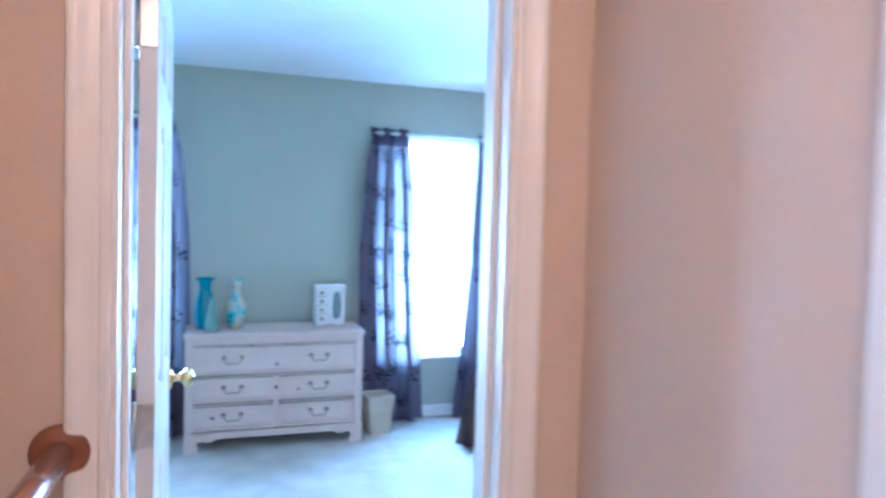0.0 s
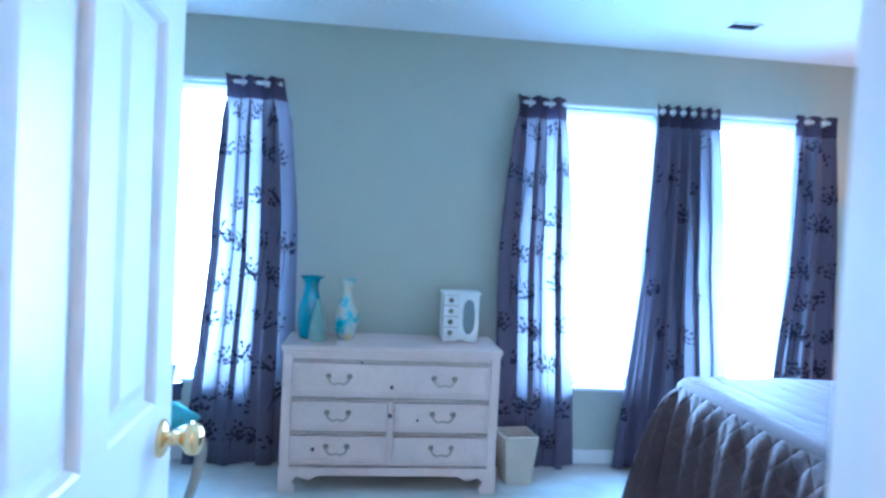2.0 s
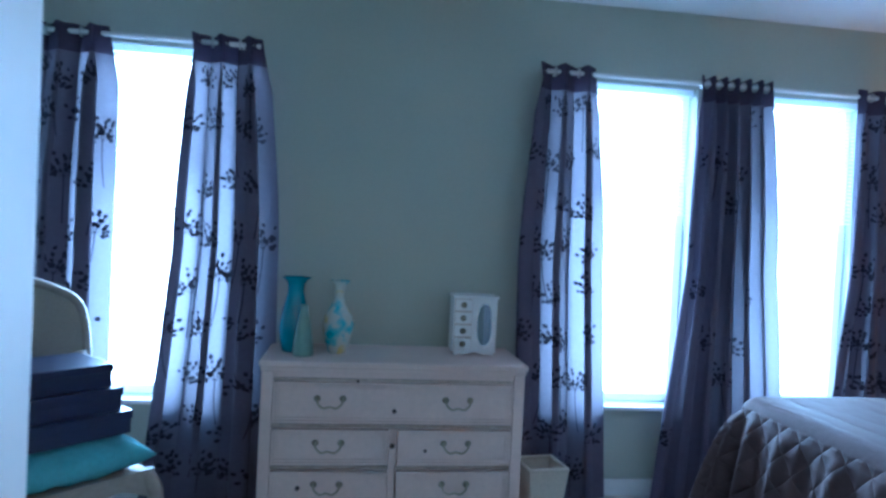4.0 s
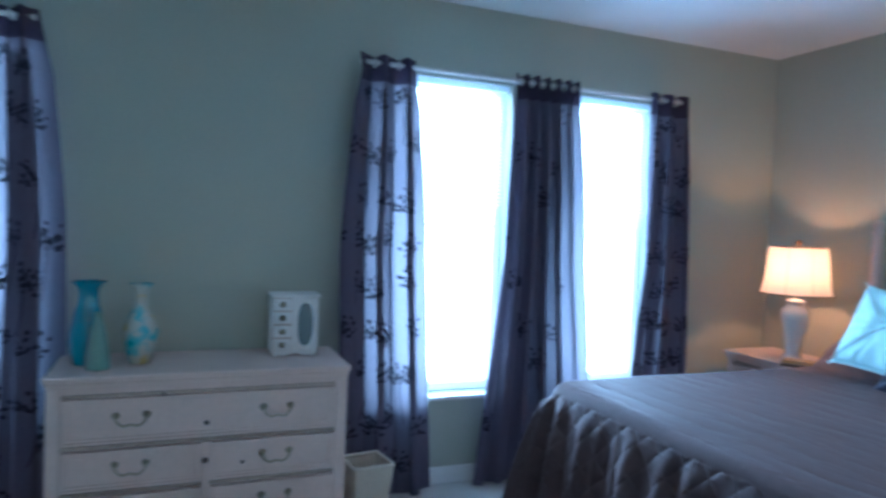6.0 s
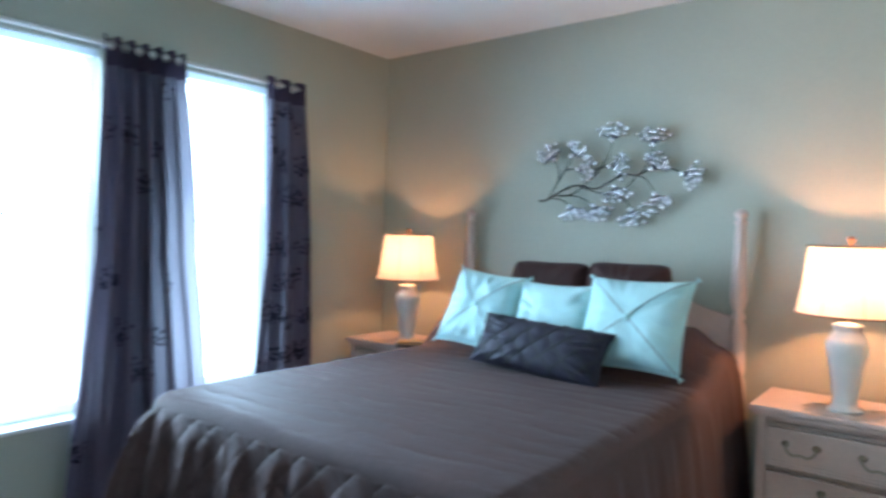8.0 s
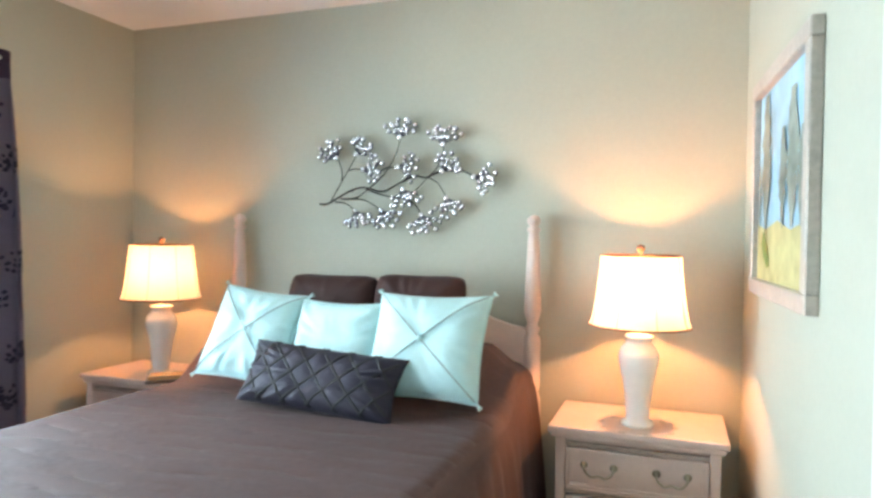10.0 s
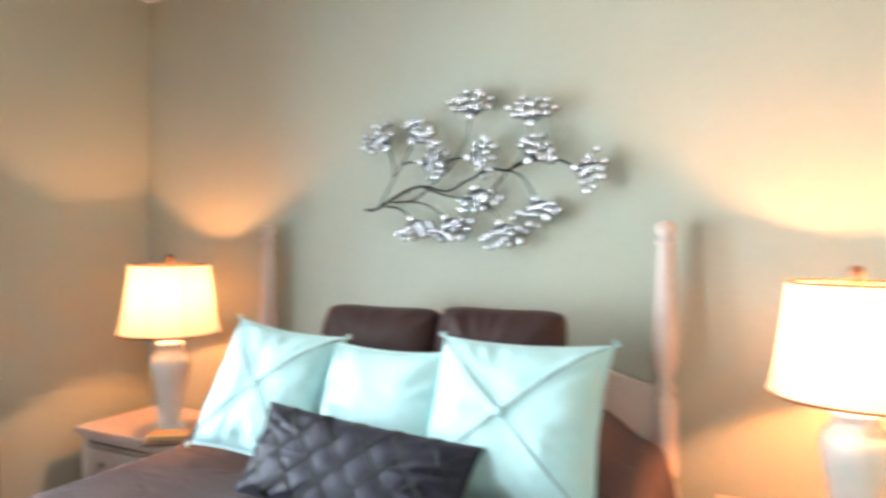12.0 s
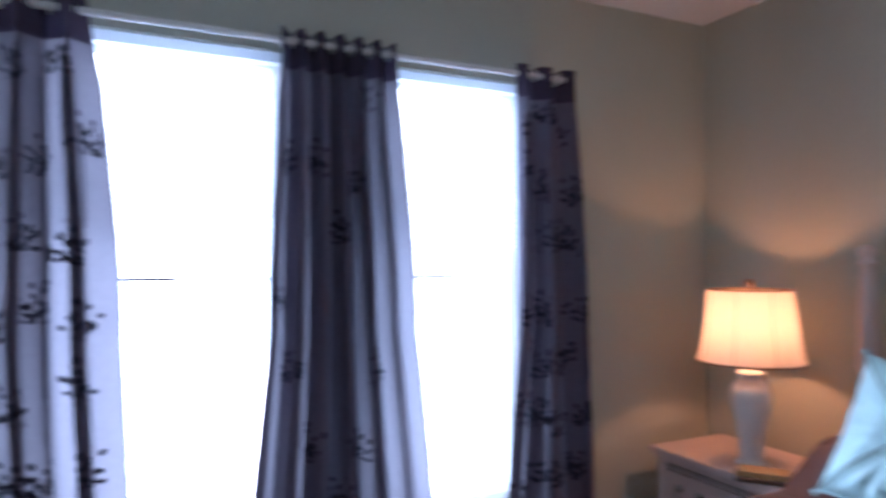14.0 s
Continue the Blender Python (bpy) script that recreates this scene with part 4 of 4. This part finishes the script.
# wall art over the bed
def wall_art():
    t = thing("wall_art", "metal branch wall art with silver beaded blossoms", "wall art")
    X = 3.122

    def at(u, v):
        """A place on the wall: u along the branch, v downwards, in units of the spray's own drawing."""
        return Vector((X, 3.088 - 0.00094 * u, 1.919 - 0.000845 * v))

    stems = (((80, 507), (130, 503), (250, 435), (330, 415), (430, 438), (510, 400), (600, 357), (660, 365), (740, 328), (800, 318), (870, 345), (905, 368)),
             ((340, 425), (440, 460), (530, 470), (600, 440), (670, 365)), ((140, 500), (200, 390), (240, 320), (290, 232)), ((205, 375), (205, 320), (180, 250)),
             ((240, 320), (280, 312), (327, 318)), ((200, 478), (290, 470), (370, 410), (450, 330), (500, 240), (525, 148)), ((400, 345), (450, 310), (518, 310)),
             ((670, 365), (720, 310), (745, 240), (750, 193)), ((670, 365), (715, 345), (745, 335)), ((670, 365), (720, 395), (770, 478)),
             ((170, 495), (230, 505), (285, 548)), ((200, 478), (330, 485), (430, 545)), ((560, 480), (605, 510), (643, 568)), ((500, 470), (525, 455), (545, 430)))
    # each blossom: its root and the way its fan opens, in degrees
    heads = (((180, 250), 130), ((290, 232), 50), ((327, 318), 0), ((525, 148), 85), ((518, 310), 5), ((750, 193), 88), ((745, 335), 50), ((905, 368), -15),
             ((545, 430), -75), ((770, 478), -75), ((285, 548), -70), ((430, 545), -65), ((643, 568), -80))
    for i, pts in enumerate(stems):
        bm = bmesh.new()
        tube(bm, curve_points([at(*p) for p in pts], 8), (lambda q: 0.0055 - 0.002 * q) if i == 0 else (lambda q: 0.0038 - 0.0014 * q), 6)
        part("branch", bm, STEM, t, "", True)
    rng = random.Random(5)
    bead_mesh = None
    for (u, v), way in heads:
        c = at(u, v)
        bmp, beads = bmesh.new(), [(c + Vector((-0.014, 0, 0)), 0.0135)]
        for n, r, wide in ((4, 0.040, 52), (6, 0.069, 68), (6, 0.096, 62)):
            for k in range(n):
                ang = radians(way - wide + 2 * wide * (k + 0.5) / n + rng.uniform(-7, 7))
                rr = r * rng.uniform(0.86, 1.12)
                p = c + Vector((-0.010 - 0.10 * rr, -rr * math.cos(ang), rr * math.sin(ang) * 0.82))
                beads.append((p, rng.uniform(0.0085, 0.0112)))
                disc = lathe(bmesh.new(), [(0.0, 0), (0.0105, 0.001), (0.0115, 0.004), (0.0, 0.004)], 8)
                bmesh.ops.transform(disc, verts=disc.verts, matrix=Matrix.Translation((p.x + 0.006, p.y, p.z)) @ Matrix.Rotation(radians(90), 4, "Y"))
                scrap = bpy.data.meshes.new("disc")
                disc.to_mesh(scrap)
                disc.free()
                bmp.from_mesh(scrap)
                bpy.data.meshes.remove(scrap)
                tube(bmp, [c + Vector((0.002, 0, 0)), p + Vector((0.006, 0, 0))], 0.0016, 4)
        h = part("blossom", bmp, PETAL, t, "pewter blossom with mirror beads", True)
        for p, rad in beads:
            if bead_mesh is None:
                bm = bmesh.new()
                bmesh.ops.create_uvsphere(bm, u_segments=8, v_segments=5, radius=1)
                first = part("bead", bm, JEWEL, h, "", True)
                bead_mesh = first.data
            else:
                first = new("bead", bead_mesh)
                first.parent = h
            first.matrix_local = Matrix.Translation(p) @ Matrix.Diagonal((rad * 0.8, rad, rad, 1))
    for u, v in ((250, 435), (530, 470), (870, 345)):
        p = at(u, v)
        part("wall_pin", tube(bmesh.new(), [p, (XR, p.y, p.z)], 0.003, 6), STEM, t)
    return t


wall_art()


# on the dresser
def vase(name, label, x, y, profile, mat, ripple=None, n=32):
    t = part(name, lathe_open(bmesh.new(), profile, n, ripple=ripple), mat, None, label, True)
    t.location = (x, y, 0.7355)
    tagged(t, label, "vase", "vases on the dresser")
    md = t.modifiers.new("wall", "SOLIDIFY")
    md.thickness, md.offset = 0.003, -1
    return t


def mosaic_glaze():
    """White glaze with patches of turquoise, gold and black."""
    m = material("mosaic_glaze", (0.62, 0.66, 0.60), 0.25, 0, 40, 0.15, coat=0.4)
    nt = m.node_tree
    b = nt.nodes["Principled BSDF"]
    vo, co, ramp = nt.nodes.new("ShaderNodeTexNoise"), nt.nodes.new("ShaderNodeTexCoord"), nt.nodes.new("ShaderNodeValToRGB")
    vo.inputs["Scale"].default_value = 13
    e = ramp.color_ramp.elements
    e[0].position, e[0].color = 0.31, (0.02, 0.03, 0.04, 1)
    e[1].position, e[1].color = 0.66, (0.55, 0.42, 0.16, 1)
    for p, c in ((0.34, (0.06, 0.42, 0.50, 1)), (0.43, (0.22, 0.46, 0.48, 1)), (0.49, (0.50, 0.52, 0.45, 1)), (0.62, (0.50, 0.47, 0.36, 1))):
        k = e.new(p)
        k.color = c
    nt.links.new(co.outputs["Object"], vo.inputs["Vector"])
    nt.links.new(vo.outputs["Fac"], ramp.inputs["Fac"])
    nt.links.new(ramp.outputs["Color"], b.inputs["Base Color"])
    return m


vase("vase", "tall turquoise glass vase with a ruffled rim", -0.612, 3.97,
     [(0.0, 0.003), (0.045, 0.0), (0.050, 0.006), (0.060, 0.05), (0.064, 0.09), (0.060, 0.135), (0.050, 0.185), (0.038, 0.23), (0.033, 0.26), (0.034, 0.29), (0.046, 0.312), (0.060, 0.324)], TURQ,
     lambda a, i: 1 + (0.09 * math.cos(5 * a) if i > 10 else 0.02 * math.cos(5 * a) if i > 8 else 0))
vase("vase", "small tapering celadon ceramic bottle vase", -0.565, 3.87,
     [(0.0, 0.003), (0.038, 0.0), (0.041, 0.008), (0.038, 0.05), (0.031, 0.10), (0.022, 0.15), (0.014, 0.185), (0.012, 0.205), (0.015, 0.215)], CELADON)
vase("vase", "white mosaic glazed vase with turquoise and gold patches", -0.424, 3.95,
     [(0.0, 0.003), (0.034, 0.0), (0.038, 0.008), (0.048, 0.04), (0.062, 0.09), (0.066, 0.125), (0.056, 0.165), (0.034, 0.20), (0.023, 0.23), (0.021, 0.265), (0.028, 0.30), (0.042, 0.317)], mosaic_glaze())


def jewelry_box():
    t = thing("jewelry_box", "white painted jewelry box with an oval mirror door", "jewelry box")
    X0, X1, YF, YB, Z0, Z1 = 0.082, 0.288, 3.955, 4.09, 0.7355, 1.005
    W = material("white_lacquered_wood", (0.76, 0.74, 0.71), 0.4, 0, 60, 0.05)
    for x in (X0 + 0.012, X1 - 0.032):
        for y in (YF + 0.012, YB - 0.03):
            part("foot", boxed(x, x + 0.02, y, y + 0.018, Z0, Z0 + 0.015, 0.003), W, t)
    pts = [(X0 + 0.004, Z0 + 0.022), (X1 - 0.004, Z0 + 0.022)] + [(X1 - 0.004 - (X1 - X0 - 0.008) * i / 24, Z0 + 0.010 + 0.006 * math.cos(i * math.pi / 6)) for i in range(25)]
    part("apron", outline_plate(bmesh.new(), pts, YF + 0.002, YF + 0.010), W, t)
    part("body", boxed(X0 + 0.004, X1 - 0.004, YF + 0.011, YB, Z0 + 0.0155, Z1 - 0.013, 0.002), W, t)
    part("top", boxed(X0 - 0.003, X1 + 0.003, YF - 0.002, YB + 0.002, Z1 - 0.0125, Z1, 0.004), W, t)
    xm = X0 + 0.088
    part("drawer_recess", boxed(X0 + 0.008, xm - 0.001, YF + 0.0097, YF + 0.0108, Z0 + 0.024, Z1 - 0.016, 0.0002), CREAM_EDGE, t, "bare wood behind the drawers")
    for k in range(4):
        z0 = Z0 + 0.026 + k * 0.058
        d = part("drawer", boxed(X0 + 0.010, xm - 0.003, YF + 0.001, YF + 0.0095, z0, z0 + 0.051, 0.003), W, t)
        bm = bmesh.new()
        lathe(bm, [(0.0, 0), (0.013, 0), (0.014, 0.003), (0.006, 0.005), (0.005, 0.010), (0.008, 0.014), (0.0, 0.016)], 14)
        kb = part("knob", bm, PULL, d, "small round metal knob", True)
        kb.matrix_local = pose((X0 + xm) / 2 + 0.003, YF + 0.0008, z0 + 0.026, 90, 0, 0)
    # door: a frame round an upright oval mirror
    dx0, dx1, dz0, dz1 = xm + 0.003, X1 - 0.008, Z0 + 0.026, Z1 - 0.018
    cx, cz, rx, rz = (dx0 + dx1) / 2, (dz0 + dz1) / 2, 0.033, 0.094
    bm = bmesh.new()
    n = 48
    outer, inner = [], []
    for k in range(n):
        a = 2 * math.pi * k / n
        c, q = math.cos(a), math.sin(a)
        sc = min((dx1 - dx0) / 2 / max(abs(c), 1e-6), (dz1 - dz0) / 2 / max(abs(q), 1e-6))
        outer.append((cx + c * sc, cz + q * sc))
        f = 1 / (abs(c) ** 2.6 + abs(q) ** 2.6) ** (1 / 2.6)
        inner.append((cx + rx * c * f, cz + rz * q * f))
    rings = [[bm.verts.new((p[0], y, p[1])) for p in loop] for loop, y in ((outer, YF + 0.0105), (outer, YF), (inner, YF), (inner, YF + 0.006))]
    for a, b in zip(rings, rings[1:]):
        for k in range(n):
            bm.faces.new((a[k], a[(k + 1) % n], b[(k + 1) % n], b[k]))
    door = part("door", bm, W, t)
    bm = bmesh.new()
    bm.faces.new([bm.verts.new((p[0], YF + 0.0055, p[1])) for p in inner])
    part("mirror", bm, MIRROR, door, "oval mirror glass")
    return t


jewelry_box()


# wicker basket beside the dresser
def wastebasket():
    t = thing("wastebasket", "white woven wicker wastebasket on the carpet beside the dresser", "wastebasket", pose(0.515, 3.93, 0, 0, 0, 8))
    hh, a0, a1, th = 0.252, 0.064, 0.090, 0.006
    bm = bmesh.new()
    nz, ns = 26, 13
    for side in range(4):
        ca, sa = math.cos(side * math.pi / 2), math.sin(side * math.pi / 2)

        def f(u, v):
            h = a0 + (a1 - a0) * v
            d = h + 0.0022 * math.sin(u * ns * math.pi * 2 + (math.pi if int(v * nz) % 2 else 0)) * (1 if 0 < u < 1 else 0)
            x, y = -h + 2 * h * u, -d
            return (x * ca - y * sa, x * sa + y * ca, 0.004 + v * hh)
        grid(bm, ns * 4, nz, f)
    bmesh.ops.remove_doubles(bm, verts=bm.verts, dist=0.0008)
    sd = part("side", bm, WICKER, t)
    md = sd.modifiers.new("wall", "SOLIDIFY")
    md.thickness, md.offset = th, 1
    part("bottom", boxed(-a0, a0, -a0, a0, 0, 0.008, 0.002), WICKER, t)
    loop = [(-a1, -a1), (a1, -a1), (a1, a1), (-a1, a1), (-a1, -a1)]
    pts = []
    for p, q in zip(loop, loop[1:]):
        pts += [(p[0] + (q[0] - p[0]) * k / 8, p[1] + (q[1] - p[1]) * k / 8, 0.004 + hh) for k in range(8)]
    pts.append((*loop[-1], 0.004 + hh))
    part("rim", tube(bmesh.new(), pts, 0.008, 8), WICKER, t, "", True)
    return t


wastebasket()


# picture on the south wall
def picture():
    t = thing("framed_picture", "framed landscape painting with trees hung on the wall", "picture", SOUTH)
    X0, X1, Z0, Z1, y = 2.06, 2.84, 1.168, 1.87, Y0 + 0.001
    fw = 0.05
    for a, b, c, d in ((X0, X1, Z0, Z0 + fw), (X0, X1, Z1 - fw, Z1), (X0, X0 + fw, Z0 + fw, Z1 - fw), (X1 - fw, X1, Z0 + fw, Z1 - fw)):
        part("frame", boxed(a, b, y, y + 0.032, c, d, 0.006, 3), SILVERWOOD, t, "pale silvered wood frame")
    sky_m = material("painted_sky", (0.30, 0.50, 0.62), 0.7, 0, 9, 0.35, 0.1, 200)
    land = material("painted_meadow", (0.46, 0.42, 0.20), 0.7, 0, 14, 0.4, 0.1, 200)
    tree = material("painted_trees", (0.22, 0.26, 0.22), 0.7, 0, 18, 0.5, 0.1, 200)
    bush = material("painted_bush", (0.16, 0.22, 0.05), 0.7, 0, 18, 0.4, 0.1, 200)
    a, b, c, d = X0 + fw, X1 - fw, Z0 + fw, Z1 - fw
    part("canvas", boxed(a, b, y, y + 0.010, c, d), sky_m, t, "painted blue sky")

    def blob(name, pts, yy, mat, label):
        bm = bmesh.new()
        bm.faces.new([bm.verts.new((a + (b - a) * (1 - u), yy, c + (d - c) * v)) for u, v in pts])
        part(name, bm, mat, t, label)

    blob("painted_field", [(0, 0), (1, 0), (1, 0.30), (0.7, 0.26), (0.45, 0.31), (0.2, 0.27), (0, 0.30)], y + 0.0125, land, "painted yellow meadow")
    rng = random.Random(8)
    for u, w, h in ((0.05, 0.035, 0.62), (0.19, 0.13, 0.98), (0.55, 0.10, 0.75), (0.72, 0.14, 0.9), (0.88, 0.09, 0.7)):
        pts = [(u - w * 0.1, 0.27)]
        for i in range(14):
            q = i / 13
            pts.append((u - w * (0.35 + 0.65 * math.sin(math.pi * min(1, q * 1.02))) * rng.uniform(0.5, 1), 0.33 + (h - 0.33) * q))
        for i in range(13, -1, -1):
            q = i / 13
            pts.append((u + w * (0.35 + 0.65 * math.sin(math.pi * min(1, q * 1.02))) * rng.uniform(0.5, 1), 0.33 + (h - 0.33) * q))
        pts.append((u + w * 0.1, 0.27))
        blob("painted_tree", pts, y + 0.014, tree, "painted grey-green tree")
    blob("painted_bush", [(0.12, 0.19), (0.16, 0.26), (0.20, 0.25), (0.30, 0.13), (0.31, 0.08), (0.26, 0.07), (0.18, 0.12)], y + 0.0155, bush, "painted green bush")
    return t


picture()


# ceiling vent
vent = thing("ceiling_vent", "small dark slotted air vent in the ceiling", "ceiling vent", pose(1.50, 3.645, H - 0.001, 0, 0, 0))
part("backing", boxed(-0.07, 0.07, -0.035, 0.035, -0.003, 0.0), DARK, vent)
for a, b, c, d in ((-0.082, 0.082, -0.045, -0.035), (-0.082, 0.082, 0.035, 0.045), (-0.082, -0.07, -0.035, 0.035), (0.07, 0.082, -0.035, 0.035)):
    part("frame", boxed(a, b, c, d, -0.008, 0.0, 0.002), TRIM, vent)
for k in range(5):
    sl = part("slat", boxed(-0.069, 0.069, -0.0045, 0.0045, -0.0006, 0.0006), PETAL, vent)
    sl.matrix_local = pose(0, -0.028 + 0.014 * k, -0.006, 40, 0, 0)

# small wooden tray by the window lamp
tray = part("wooden_tray", boxed(-0.095, 0.095, -0.06, 0.06, 0, 0.014, 0.004), material("dark_stained_tray_wood", (0.07, 0.045, 0.03), 0.45, 0, 40, 0.25), None, "")
tray.matrix_world = pose(2.775, 3.60, 0.6565, 0, 0, -50)
tagged(tray, "small flat wooden tray with dark edge on the nightstand", "tray")
bk = part("small_book", boxed(-0.08, 0.08, -0.045, 0.045, 0, 0.018, 0.003), material("tan_book_cover", (0.42, 0.26, 0.11), 0.6, 0, 30, 0.2), None, "")
bk.matrix_world = pose(2.775, 3.602, 0.6708, 0, 0, -54)
tagged(bk, "small tan book lying on the wooden tray", "book")


# painted petals on the nightstand top round the lamp
petals = thing("painted_motif", "worn brown painted petals on the nightstand top", "painted motif", pose(LAMP_R[0] - 0.02, LAMP_R[1], 0.6553))
for k in range(9):
    a = 2 * math.pi * k / 9
    bm = bmesh.new()
    bm.faces.new([bm.verts.new((0.022 * math.cos(q) * 0.9, 0.011 * math.sin(q), 0)) for q in [2 * math.pi * i / 12 for i in range(12)]])
    pt = part("petal", bm, CREAM_EDGE, petals)
    pt.matrix_local = pose(0.115 * math.cos(a), 0.135 * math.sin(a), 0.0005, 0, 0, math.degrees(a) + 60)


# chair with boxes by the first window
def side_chair():
    t = thing("side_chair", "whitewashed cane-back side chair with a teal seat cushion", "chair", pose(-1.375, 3.40, 0, 0, 0, 46))
    # local: faces -y; turned to face into the room
    w, dp = 0.54, 0.50
    for sx in (-1, 1):
        bm = bmesh.new()
        tube(bm, curve_points([(sx * (w / 2 - 0.03), -dp / 2 + 0.03, 0.40), (sx * (w / 2 - 0.005), -dp / 2 + 0.0, 0.33), (sx * (w / 2 - 0.02), -dp / 2 + 0.01, 0.2), (sx * (w / 2 - 0.045), -dp / 2 + 0.03, 0.08), (sx * (w / 2 - 0.03), -dp / 2 + 0.005, 0.016)], 8), lambda q: 0.03 - 0.014 * q, 12)
        part("front_leg", bm, CHAIRWOOD, t, "curved wooden front leg", True)
        bm = bmesh.new()
        tube(bm, curve_points([(sx * (w / 2 - 0.05), dp / 2 - 0.02, 0.98 - 0.22), (sx * (w / 2 - 0.03), dp / 2 - 0.03, 0.42), (sx * (w / 2 - 0.04), dp / 2 + 0.03, 0.012)], 8), 0.02, 10)
        part("back_leg", bm, CHAIRWOOD, t, "", True)
    pts = [(-w / 2 + 0.01, 0.42), (w / 2 - 0.01, 0.42)] + [(w / 2 - 0.01 - (w - 0.02) * i / 20, 0.345 - 0.02 * math.cos(i * math.pi / 5)) for i in range(21)]
    part("apron", outline_plate(bmesh.new(), pts, -dp / 2 + 0.005, -dp / 2 + 0.03), CHAIRWOOD, t)
    part("seat_frame", boxed(-w / 2 + 0.015, w / 2 - 0.015, -dp / 2 + 0.032, dp / 2 - 0.02, 0.36, 0.415, 0.01), CHAIRWOOD, t)
    cu = part("seat_cushion", pillow_mesh(w - 0.01, dp - 0.01, 0.13, seed=9, pinch=0.02), TEAL, t, "teal seat cushion", True)
    cu.matrix_local = pose(0, -0.005, 0.468, 90, 0, 0)
    # arched back: a bent frame round woven cane
    arch = curve_points([(-w / 2 + 0.05, 0, 0.50), (-w / 2 + 0.015, 0, 0.72), (-w / 2 + 0.03, 0, 0.92), (-w / 2 + 0.12, 0, 0.995), (0, 0, 1.035), (w / 2 - 0.12, 0, 0.995), (w / 2 - 0.03, 0, 0.92), (w / 2 - 0.015, 0, 0.72), (w / 2 - 0.05, 0, 0.50)], 6)
    lean = lambda p: Vector((p[0], dp / 2 - 0.03 + (p[2] - 0.5) * 0.16, p[2]))
    part("back_frame", tube(bmesh.new(), [lean(p) for p in arch], 0.018, 10), CHAIRWOOD, t, "", True)
    bm = bmesh.new()
    bm.faces.new([bm.verts.new(lean(p)) for p in arch])
    cane = part("cane_back", bm, CANE, t, "woven cane back")
    md = cane.modifiers.new("wall", "SOLIDIFY")
    md.thickness = 0.006
    return t


side_chair()
for k, (bw, bd, z, sh) in enumerate(((0.44, 0.34, 0.536, 0.0), (0.40, 0.30, 0.617, 0.0), (0.36, 0.26, 0.698, 0.0))):
    bx = thing("gift_box", "navy lacquered card box stacked on the chair cushion", "box", pose(-1.375 - 0.004 * k, 3.395 - 0.004 * k, z, 0, 0, 46), group="stack of navy boxes")
    part("body", boxed(-bw / 2 + 0.004, bw / 2 - 0.004, -bd / 2 + 0.004, bd / 2 - 0.004, 0, 0.05, 0.002), NAVY, bx)
    part("lid", boxed(-bw / 2, bw / 2, -bd / 2, bd / 2, 0.0505, 0.08, 0.003), NAVY, bx)

# ceiling light in the hall
hl = thing("ceiling_light", "lit round opal glass ceiling light in the hall", "ceiling light", pose(-0.3, -0.9, 2.44))
bm = bmesh.new()
lathe(bm, [(0.0, -0.001), (0.15, -0.001), (0.155, -0.012), (0.15, -0.022), (0.0, -0.022)], 28)
part("rim", bm, BRASS, hl, "", True)
bm = bmesh.new()
lathe_open(bm, [(0.14, -0.022), (0.135, -0.05), (0.11, -0.075), (0.06, -0.09), (0.004, -0.094)], 28)
gl = part("glass_bowl", bm, glowing("lit_opal_glass", (1.0, 0.72, 0.5), 5), hl, "lit opal glass bowl", True)
